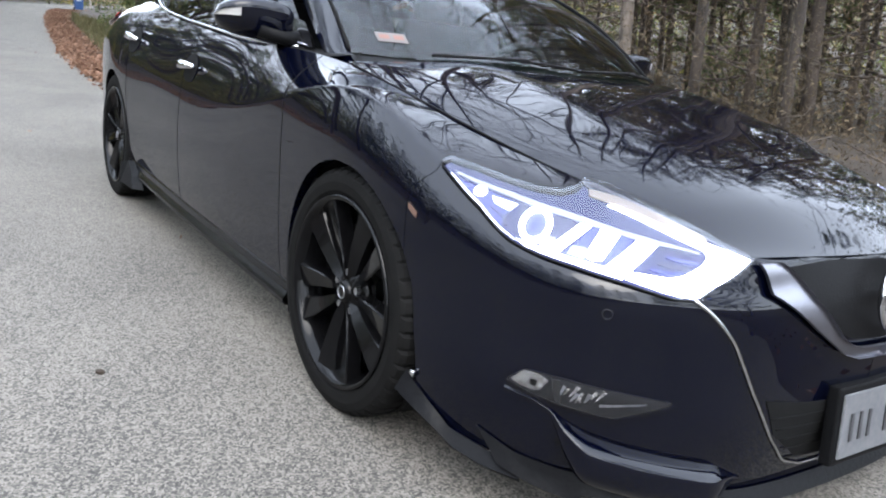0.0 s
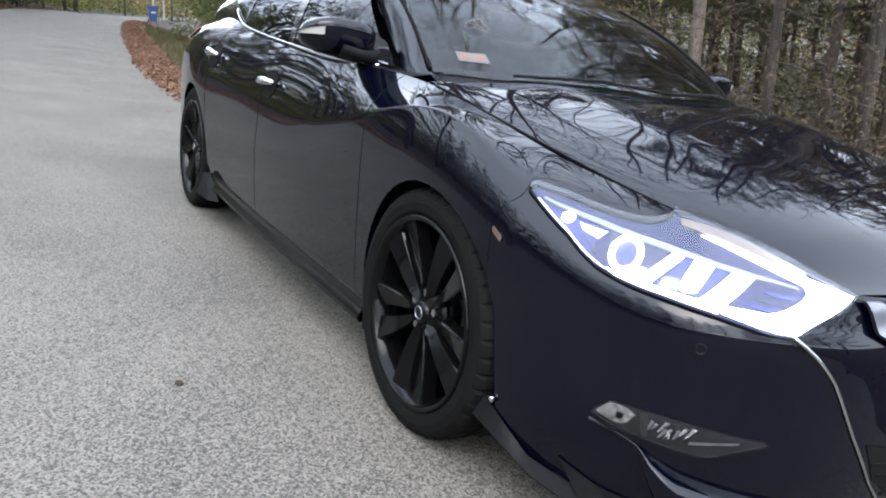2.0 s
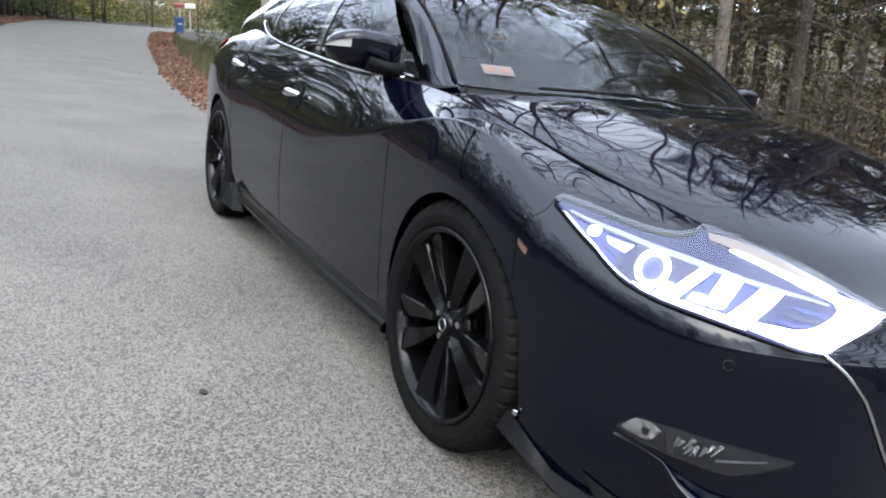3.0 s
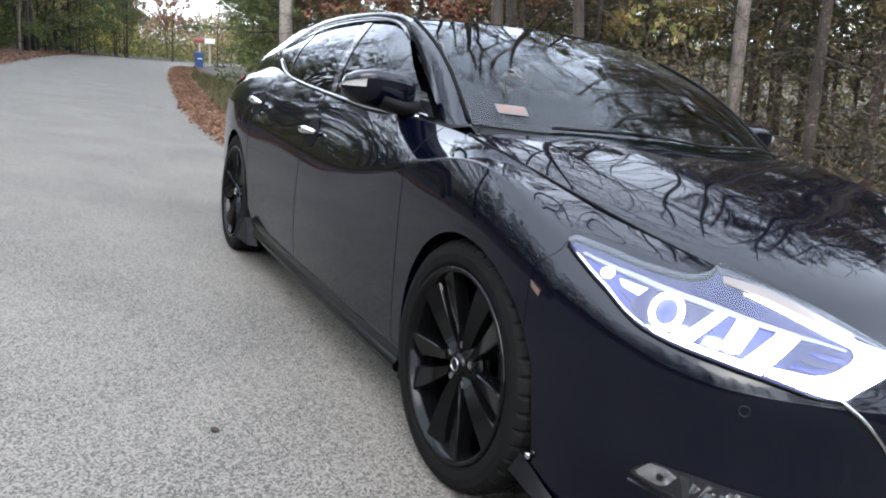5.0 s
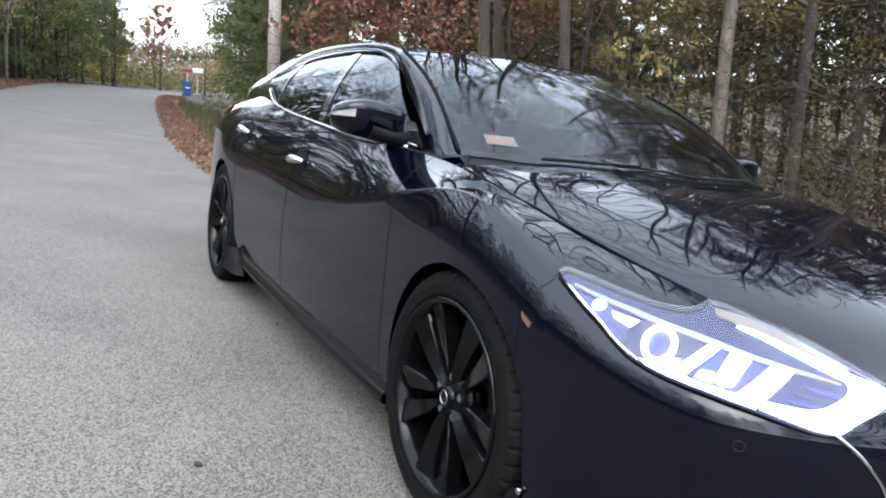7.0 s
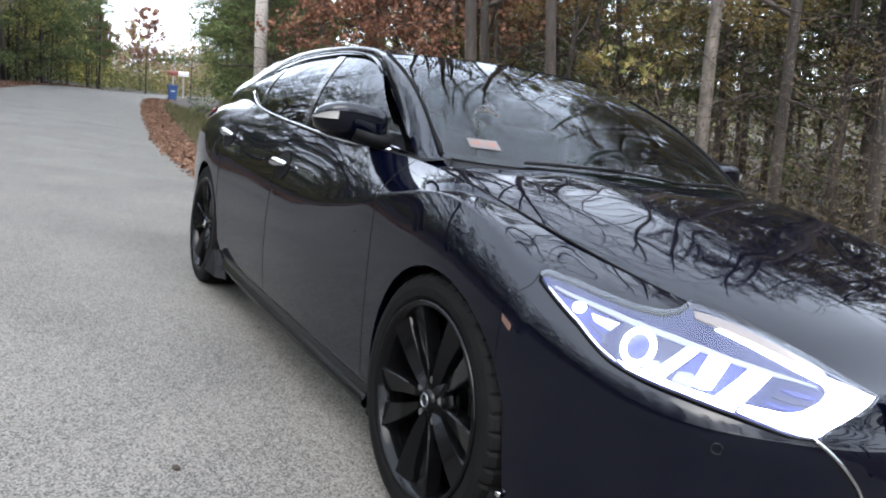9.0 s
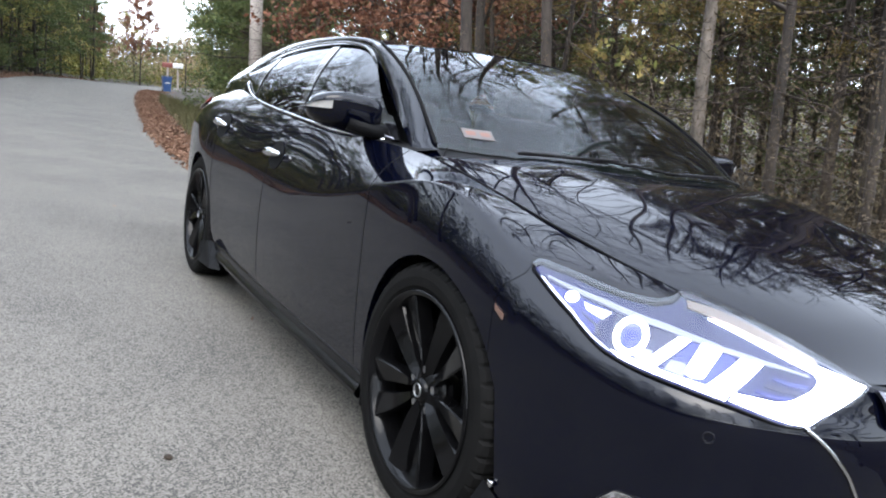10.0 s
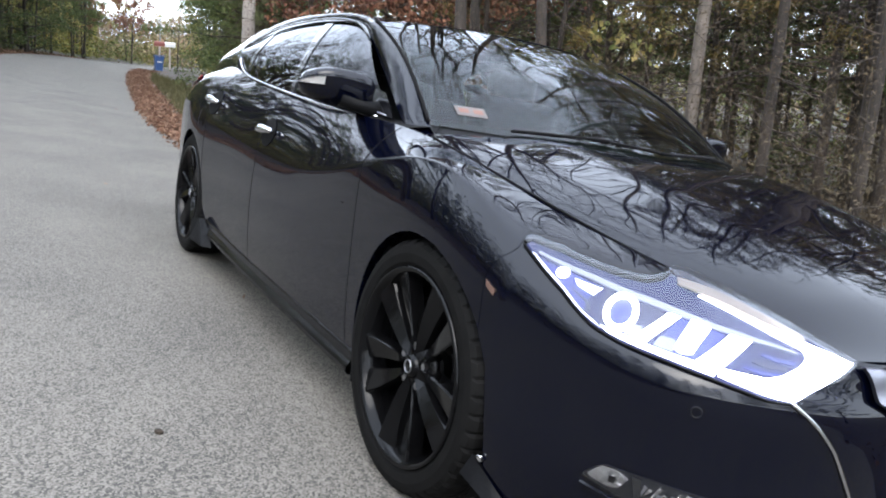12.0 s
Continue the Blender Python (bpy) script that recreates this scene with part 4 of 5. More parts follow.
badge = bar("badge", [(0.088 * math.cos(k / 40 * 6.2832), -.985 + 0.012 * math.sin(k / 40 * 6.2832), .585 + 0.082 * math.sin(k / 40 * 6.2832)) for k in range(40)], 0.010, CHROME, car, "round chrome badge", 10, True)
V, F = box_shape(0, -.988, .585, 0.20, 0.012, 0.026, 0.004)
mesh_object("badge_bar", V, F, CHROME, badge, "", False)
plate_m = pose(0.02, -.985, .285, -6, 0, 0)
V, F = box_shape(0, 0.012, 0, 0.34, 0.030, 0.185, 0.006, plate_m)
plate = mesh_object("number_plate", V, F, MATTE_BLACK, car, "white number plate in a black frame", False)
V, F = box_shape(0, -.006, 0, 0.305, 0.006, 0.152, 0.003, plate_m)
mesh_object("plate_panel", V, F, PLATE_WHITE, plate, "", False)
for k in range(7):
    if k != 3:
        V, F = box_shape(-.115 + .038 * k, -.011, -.004, 0.012, 0.003, 0.066, 0.001, plate_m)
        mesh_object("plate_mark", V, F, DARK_PAINT, plate, "", False)
# tail lamps, inner floor, wheel wells
for s in (-1, 1):
    skin_strip("tail_lamp", [(11.9, 5.4), (12.5, 5.55), (13.2, 5.6), (14.0, 5.5)], [(11.9, 5.2), (12.5, 4.9), (13.2, 4.8), (14.0, 4.9)], 0.006, RED_LENS, car, "red wraparound tail lamp", 20, 5, 0.006, s)
    for y in HUB_Y:
        n = 24
        well = []
        for k in range(n + 1):
            a = radians(-35 + 250 * k / n)
            well.append([(x, y + 0.372 * math.cos(a), HUB_Z + 0.372 * math.sin(a)) for x in (-.85, -.78, -.55)])
        sheet("wheel_well", np.array(well), SEAL, car, "", 0.0, s)
V, F = box_shape(0, 1.50, .20, 1.30, 3.9, 0.06, 0.02)
mesh_object("underbody", V, F, SEAL, car, "", False)


# wheels
def wheel_meshes():
    out = {}
    tread = [(0.258, 0.010), (0.272, 0.000), (0.295, -.002), (0.315, 0.003), (0.327, 0.012), (0.3345, 0.026), (0.3375, 0.050)]
    grooves = []
    for x in (0.082, 0.118, 0.152):
        grooves += [(0.338, x - .006), (0.330, x - .003), (0.330, x + .003), (0.338, x + .006)]
    prof = tread + grooves + [(0.3375, 0.185), (0.3345, 0.205), (0.325, 0.222), (0.285, 0.235), (0.245, 0.225)]
    V, F = revolve(prof, 240)
    # cross cuts on the shoulder blocks
    m = len(prof)
    for i in range(240):
        if i % 5 == 0:
            for j in (4, 5, 6, 7):
                V[i * m + j] = Vector((V[i * m + j][0], V[i * m + j][1] * 0.984, V[i * m + j][2] * 0.984))
    out["tyre"] = (V, F)
    out["rim"] = revolve([(0.244, 0.20), (0.232, 0.16), (0.230, 0.06), (0.236, 0.025), (0.246, 0.006), (0.256, -.004), (0.262, 0.000), (0.264, 0.010), (0.255, 0.022)], 96)
    out["hub_cap"] = revolve([(0.0005, 0.018), (0.020, 0.018), (0.030, 0.022), (0.033, 0.034)], 32)
    V, F = revolve([(0.033, 0.030), (0.060, 0.040), (0.078, 0.052), (0.085, 0.075), (0.02, 0.08)], 40)
    out["hub"] = (V, F)
    out["brake_disc"] = revolve([(0.085, 0.100), (0.165, 0.098), (0.167, 0.104), (0.165, 0.122), (0.085, 0.122)], 64)
    return out


def spoke(angle, twist):
    """A flat blade that widens from the hub to the lip, one edge raised to a fine ridge, the other falling away."""
    V = []
    n = 10
    for i in range(n):
        f = i / (n - 1)
        rad = 0.030 + (0.247 - 0.030) * f
        half = 0.011 + 0.026 * f ** 1.15
        dx = 0.030 - 0.022 * f ** 0.7
        lean = 0.10 * twist * (f - 0.4)
        for off, dep in ((-half, 0.045), (-half, 0.004), (-half * 0.86, 0.0), (half * 0.9, 0.014), (half, 0.020), (half, 0.055)):
            a = angle + lean + twist * off / max(rad, 0.075)
            V.append(Vector((dx + dep, rad * math.cos(a), rad * math.sin(a))))
    F = []
    for i in range(n - 1):
        for j in range(5):
            q = [i * 6 + j, i * 6 + j + 1, (i + 1) * 6 + j + 1, (i + 1) * 6 + j]
            F.append(q if twist < 0 else q[::-1])
    return V, F


WM = wheel_meshes()


def road_wheel(x, y, s, turn, steer=0.0):
    w = new("wheel")
    w.parent = car
    w["label"] = "black alloy wheel with a low-profile tyre"
    w.matrix_local = pose(x, y, HUB_Z, 0, 0, steer + (180 if s > 0 else 0)) @ pose(0, 0, 0, turn, 0, 0)
    mesh_object("tyre", *WM["tyre"], RUBBER, w, "", False)
    rim = mesh_object("rim", *WM["rim"], SATIN_BLACK, w)
    mesh_object("hub", *WM["hub"], SATIN_BLACK, w)
    cap = mesh_object("hub_cap", *WM["hub_cap"], SATIN_BLACK, w)
    bar("cap_badge", [(0.017, 0.017 * math.cos(k / 24 * 6.2832), 0.017 * math.sin(k / 24 * 6.2832)) for k in range(24)], 0.0018, STEEL, w, "", 6, True)
    for k in range(10):
        V, F = spoke(radians(36 * k + (3 if k % 2 else -3)), 1 if k % 2 else -1)
        mesh_object("spoke", V, F, SATIN_BLACK, w).data.set_sharp_from_angle(angle=radians(28))
    for k in range(5):
        a = radians(72 * k + 18)
        V, F = tube([(0.030, 0.055 * math.cos(a), 0.055 * math.sin(a)), (0.055, 0.055 * math.cos(a), 0.055 * math.sin(a))], 0.010, 6)
        mesh_object("lug_nut", V, F, STEEL, w, "", False)
    mesh_object("brake_disc", *WM["brake_disc"], STEEL, w)
    V, F = box_shape(0.11, 0.10, 0.10, 0.06, 0.10, 0.10, 0.012)
    mesh_object("brake_caliper", V, F, MATTE_BLACK, w)


for y, steer in ((0.0, 1.5), (2.776, 0.0)):
    road_wheel(-.902, y, -1, 0 if y == 0 else 20, steer)
    road_wheel(.902, y, 1, 33 if y == 0 else 51, steer)

# cabin, seen through the windshield
V, F = box_shape(0, .62, .86, 1.30, .50, .12, .05)
mesh_object("dashboard", V, F, CABIN, car)
for x in (-.36, .36):
    V, F = join_shapes([box_shape(x, 1.25, .52, .50, .52, .16, .06), box_shape(x, 1.55, .82, .48, .16, .60, .06, pose(0, 0, 0, 0, 0, 0)), box_shape(x, 1.60, 1.17, .26, .10, .16, .04)])
    mesh_object("front_seat", V, F, CABIN, car)
V, F = join_shapes([box_shape(0, 2.25, .52, 1.3, .5, .16, .05), box_shape(0, 2.55, .80, 1.3, .16, .55, .05)])
mesh_object("rear_seat", V, F, CABIN, car)
bar("steering_wheel", [(.36 + .18 * math.cos(k / 32 * 6.2832), .95 - .06 * math.sin(k / 32 * 6.2832), .88 + .17 * math.sin(k / 32 * 6.2832)) for k in range(32)], 0.016, CABIN, car, "", 8, True)
V, F = box_shape(0, .92, 1.24, .22, .03, .07, .015)
mesh_object("rear_view_mirror", V, F, CABIN, car)
sk = np.array([[on_ws(-.885 + .11 * i / 3, .085 + .06 * j / 3, 0.004) for j in range(4)] for i in range(4)])
sheet("windshield_sticker", sk, STICKER_PALE, car, "white and red inspection sticker", 0.0)
for i in range(2):
    sk2 = np.array([[on_ws(-.875 + .052 * i + .036 * k, .10 + .028 * j, 0.006) for j in range(2)] for k in range(2)])
    sheet("sticker_mark", sk2, STICKER_RED, car, "", 0.0)

# ---- road and forest floor ----
def smooth(a):
    a = np.clip(a, 0, 1)
    return a * a * (3 - 2 * a)


def rise(y):
    """The road climbs gently away from the car to a crest, then falls."""
    y = np.asarray(y, float)
    return 0.8 * smooth((y - 6) / 46) - 0.6 * smooth((y - 52) / 70)


ROAD_Y = np.array((-400, -60, -34, -14, 0, 10, 14.2, 19.2, 27, 32.4, 38, 42, 44.5, 48, 60, 120.0))
ROAD_X = np.array((-200, -24, -9, -2.6, -1.95, -1.98, -1.74, -1.22, -.34, .34, 1.2, 2.1, 2.9, 4.2, 11, 62.0))
road_mid = spline(ROAD_Y, ROAD_X[:, None])
HALF = 2.45


def fall(x):
    """Cross fall of the road, flattening out in the woods on both sides."""
    x = np.asarray(x, float)
    return -math.tan(radians(5)) * (np.clip(x, -5, 3) + 2.0 * np.tanh((x - np.clip(x, -5, 3)) / 4))


def wobble(x, y):
    return 0.5 * np.sin(x * 0.31 + 1.3 * np.sin(y * 0.17)) * np.sin(y * 0.23 + 0.7) + 0.25 * np.sin(x * 0.9 + y * 0.4) * np.sin(y * 0.71 - x * 0.3)


def ground_z(x, y):
    x, y = np.asarray(x, float), np.asarray(y, float)
    away = np.abs(x - road_mid(np.clip(y, -400, 120))[..., 0]) - HALF
    far = np.hypot(x, y)
    az = np.degrees(np.arctan2(x + 1.87, y + 1.7))
    hill = smooth((far - 65) / 60) * (1 - 0.9 * np.exp(-((az - 7.6) / 3.0) ** 2)) * 6
    return hill + fall(x) + rise(y) + smooth(away / 6 - 0.05) * (0.22 + 0.30 * wobble(x, y)) - 0.012 - 0.14 * (1 - smooth((away + 0.8) / 0.7))


def array_mesh(name, V, quads, mat, smooth_shade=True):
    V, quads = np.asarray(V, np.float32), np.asarray(quads, np.int32)
    me = bpy.data.meshes.new(name)
    me.vertices.add(len(V))
    me.vertices.foreach_set("co", V.ravel())
    k = quads.shape[1]
    me.loops.add(quads.size)
    me.loops.foreach_set("vertex_index", quads.ravel())
    me.polygons.add(len(quads))
    me.polygons.foreach_set("loop_start", np.arange(0, quads.size, k, dtype=np.int32))
    me.polygons.foreach_set("use_smooth", np.full(len(quads), smooth_shade))
    me.update(calc_edges=True)
    me.validate()
    me.materials.append(mat)
    return me


def axis_steps(lo, hi, step, far):
    near = np.arange(lo, hi + step / 2, step)
    grow = np.cumsum(step * 1.22 ** np.arange(1, 26))
    grow = grow[grow < far]
    return np.concatenate([(lo - grow)[::-1], near, hi + grow])


gx, gy = axis_steps(-12, 14, 0.5, 900), axis_steps(-10, 70, 0.6, 900)
X, Y = np.meshgrid(gx, gy, indexing="ij")
Z = ground_z(X, np.clip(Y, -390, 300))
quads = np.array(grid_faces(len(gx), len(gy)))
tagged(new("ground", array_mesh("ground", np.stack([X, Y, Z], -1).reshape(-1, 3), quads, LITTER)), "forest floor covered in brown leaf litter", "ground", kind="structure")

rng = np.random.default_rng(3)
ys = np.concatenate([np.arange(-60, -6, 1.0), np.arange(-6, 20, 0.2), np.arange(20, 75, 0.5)])
ts = np.linspace(-1, 1, 37)
rough_l = 0.10 * np.sin(ys * 1.7) + 0.07 * np.sin(ys * 4.3 + 1) + rng.normal(0, 0.03, len(ys))
rough_r = 0.08 * np.sin(ys * 1.3 + 2) + 0.05 * np.sin(ys * 5.1) + rng.normal(0, 0.03, len(ys))
mid = road_mid(ys)[:, 0]
RX = mid[:, None] + np.where(ts < 0, ts * (HALF + rough_l[:, None]), ts * (HALF + rough_r[:, None]))
RY = np.repeat(ys[:, None], len(ts), 1)
RZ = fall(RX) + rise(RY) + 0.0 - 0.035 * (np.abs(ts)[None] > 0.99)
quads = np.array(grid_faces(len(ys), len(ts)))
tagged(new("road", array_mesh("road", np.stack([RX, RY, RZ], -1).reshape(-1, 3), quads, ASPHALT)), "worn pale grey chip-sealed asphalt road", "road", kind="structure")


# ---- woods ----
def leaf_cloud(centres, sizes, rng, droop=0.0, aspect=0.6):
    """Four-cornered leaves with random turns; centres n x 3."""
    n = len(centres)
    a = rng.normal(size=(n, 3))
    a[:, 2] *= 1 - droop
    a /= np.linalg.norm(a, axis=1, keepdims=True)
    b = np.cross(a, rng.normal(size=(n, 3)))
    b /= np.linalg.norm(b, axis=1, keepdims=True)
    s = np.asarray(sizes)[:, None]
    c = np.asarray(centres)
    V = np.stack([c - a * s, c + b * s * aspect + a * s * 0.1, c + a * s, c - b * s * aspect + a * s * 0.1], 1).reshape(-1, 3)
    return V, np.arange(4 * n).reshape(n, 4)


def limb(p, d, length, r0, r1, rng, bend=0.25, steps=6, lift=0.0):
    pts, rad = [Vector(p)], [r0]
    d = Vector(d).normalized()
    for i in range(steps):
        d = (d + Vector(rng.normal(0, bend, 3)) * 0.35 + Vector((0, 0, lift))).normalized()
        pts.append(pts[-1] + d * (length / steps))
        rad.append(r0 + (r1 - r0) * (i + 1) / steps)
    return pts, rad


def grow(rng, height, girth, first, n_limbs, spread, twigs, lift=0.06):
    """A trunk with limbs and twigs: bars for the wood, and the twig ends."""
    trunk, tr = limb((0, 0, -.4), (0, 0, 1), height + .4, girth, girth * 0.12, rng, 0.08, 12)
    wood = [tube(trunk, 0, 8, taper=[tr[0] * 1.15] + tr[1:])]
    fine, ends = [], []
    for k in range(n_limbs):
        f = first + (0.97 - first) * (k / n_limbs) ** 0.9
        i = f * 12
        i0 = min(int(i), 11)
        base = trunk[i0].lerp(trunk[i0 + 1], i - i0)
        az = k * 2.4 + rng.uniform(-.5, .5)
        up = rng.uniform(0.15, 0.9)
        L = height * spread * (1.05 - f) * rng.uniform(0.7, 1.25) + 0.5
        pts, rad = limb(base, (math.cos(az), math.sin(az), up), L, girth * (0.42 * (1.1 - f)) + .006, 0.006, rng, 0.5, 7, lift)
        fine.append(tube(pts, 0, 5, taper=rad))
        for j in range(twigs):
            g = rng.uniform(0.25, 1.0) * 6.99
            q = pts[int(g)].lerp(pts[int(g) + 1], g % 1)
            d = (pts[int(g) + 1] - pts[int(g)]).normalized() + Vector(rng.normal(0, 0.7, 3))
            tp, trad = limb(q, d, L * rng.uniform(0.18, 0.45), 0.008, 0.003, rng, 0.7, 4, 0.04)
            fine.append(tube(tp, 0, 3, taper=trad))
            ends += tp[1:]
            for _ in range(1):
                e = tp[rng.integers(1, 4)]
                sp, srad = limb(e, Vector(rng.normal(0, 1, 3)) + Vector((0, 0, .3)), L * rng.uniform(0.08, 0.2), 0.004, 0.002, rng, 0.6, 2)
                fine.append(tube(sp, 0, 3, taper=srad))
                ends += sp[1:]
    return wood, fine, np.array([tuple(e) for e in ends])


def finish_tree(name, label, wood, fine, leaves, bark, leaf_mat):
    root = tagged(new(name), label, "tree", "trees of the roadside woods", "thing")
    V, F = join_shapes(wood)
    mesh_object("trunk", V, F, bark, root)
    V, F = join_shapes(fine)
    tagged(mesh_object("bough", V, F, TWIG if leaf_mat is None and bark is BARK else bark, root), kind="stuff")
    if leaves is not None:
        cr = new("crown", array_mesh("crown", *leaves, leaf_mat, False))
        cr.parent = root
        cr["kind"] = "stuff"
    return root


def bare_tree(seed, height=15, girth=0.16, leaf=None, count=0, label="tall bare autumn tree", bark=None, n_limbs=22, spread=0.42, twigs=6, leaf_size=(0.04, 0.09)):
    rng = np.random.default_rng(seed)
    wood, fine, ends = grow(rng, height, girth, 0.22, n_limbs, spread, twigs)
    leaves = None
    if leaf:
        c = ends[rng.integers(0, len(ends), count)] + rng.normal(0, 0.12, (count, 3))
        leaves = leaf_cloud(c, rng.uniform(*leaf_size, count), rng)
    return finish_tree("bare_tree" if not leaf else "autumn_tree", label, wood, fine, leaves, bark or BARK, leaf)


def pine_tree(seed, height=14, girth=0.15, first=0.12, dense=1.0, label="dark green pine with drooping limbs", leaf=(0.04, 0.10), aspect=0.16, needles=None, snags=0):
    rng = np.random.default_rng(seed)
    trunk, tr = limb((0, 0, -.4), (0, 0, 1), height + .4, girth, 0.02, rng, 0.05, 12)
    fine, centres, sizes = [], [], []
    n = int(46 * (1 - first))
    for k in range(n):
        f = first + (0.98 - first) * k / n
        i = f * 12
        i0 = min(int(i), 11)
        base = trunk[i0].lerp(trunk[i0 + 1], i - i0)
        az = k * 2.4 + rng.uniform(-.4, .4)
        L = (0.6 + 2.6 * (1.0 - f) ** 0.8 * min(1.0, (f + .12) / .35)) * rng.uniform(0.75, 1.2)
        pts, rad = limb(base, (math.cos(az), math.sin(az), rng.uniform(-.1, .35)), L, 0.03 * (1.1 - f) + .008, 0.004, rng, 0.3, 6, -0.01)
        fine.append(tube(pts, 0, 4, taper=rad))
        m = int(95 * dense * L / 2.5)
        for _ in range(m):
            g = rng.uniform(0.15, 1.0) ** 0.7 * 5.99
            q = pts[int(g)].lerp(pts[int(g) + 1], g % 1)
            centres.append(tuple(q + Vector(rng.normal(0, 1, 3)) * 0.20 * (1.2 - g / 9)))
            sizes.append(rng.uniform(*leaf))
    for k in range(snags):  # long dead limbs under the crown
        base = trunk[1 + k % 3].lerp(trunk[2 + k % 3], rng.uniform(0, 1))
        az = k * 2.0 + rng.uniform(-.6, .6)
        pts, rad = limb(base, (math.cos(az), math.sin(az), rng.uniform(-.1, .35)), rng.uniform(1.6, 3.4), 0.024, 0.005, rng, 0.35, 8, -0.03)
        fine.append(tube(pts, 0, 5, taper=rad))
        for j in range(7):
            g = rng.uniform(1.5, 7.9)
            q = pts[int(g)].lerp(pts[int(g) + 1], g % 1)
            tp, trad = limb(q, (pts[int(g) + 1] - pts[int(g)]).normalized() + Vector(rng.normal(0, 0.6, 3)), rng.uniform(0.3, 1.0), 0.008, 0.003, rng, 0.5, 4)
            fine.append(tube(tp, 0, 3, taper=trad))
    leaves = leaf_cloud(np.array(centres), sizes, rng, 0.2, aspect)
    return finish_tree("pine_tree", label, [tube(trunk, 0, 8, taper=[tr[0] * 1.12] + tr[1:])], fine, leaves, BARK, needles or NEEDLES)


def stand(ob, x, y, turn, size=1.0, sink=0.0):
    lean = -4.0 if 3 < x < 16 and y < 16 else 0.0  # the trees on the bank lean out over the road
    ob.matrix_world = pose(x, y, float(ground_z(x, y)) - sink, 0, lean, 0) @ pose(0, 0, 0, 0, 0, turn) @ Matrix.Diagonal((size, size, size, 1))


KINDS = [bare_tree(11, 15, 0.085), bare_tree(12, 17, 0.10), bare_tree(13, 13, 0.05), pine_tree(21, 14, 0.08), pine_tree(22, 16, 0.095, 0.22), pine_tree(23, 9, 0.07, 0.05, 5.0, leaf=(0.04, 0.10), aspect=0.22),
         bare_tree(31, 12, 0.11, BROWN_LEAVES, 6800, "oak sapling holding rusty brown leaves", leaf_size=(0.06, 0.115)), bare_tree(32, 11, 0.10, YELLOW_LEAVES, 2800, "thin tree with yellow-green leaves", leaf_size=(0.07, 0.13)), bare_tree(41, 15, 0.10, bark=PALE_BARK, label="pale-barked bare tree beside the road"), pine_tree(24, 17, 0.10, 0.20, 5.5, "tall dense dark green pine tree", (0.05, 0.11), 0.24), bare_tree(52, 15, 0.068, label="wide-spreading bare oak over the road", n_limbs=30, spread=0.62, twigs=10), pine_tree(25, 15, 0.10, 0.26, 7.0, "tall pine with a dense olive crown and long dead lower limbs", (0.03, 0.075), 0.22, OLIVE_NEEDLES, 11)]
rng = np.random.default_rng(77)
spots = []


def clear_of(x, y, gap):
    if abs(x - float(road_mid(np.array(min(max(y, -60), 110.0)))[0])) < HALF + gap:
        return False
    if y > 14 and 6.0 < math.degrees(math.atan2(x + 1.87, y + 1.7)) < 9.2:
        return False
    return all((x - a) ** 2 + (y - b) ** 2 > 1.3 for a, b in spots)


def plant(kind, x, y, size=1.0, fresh=[set()]):
    ob = KINDS[kind]
    if kind in fresh[0]:
        ob = copy_thing(ob, Matrix.Identity(4))
    fresh[0].add(kind)
    stand(ob, x, y, float(rng.uniform(0, 360)), size)
    spots.append((x, y))


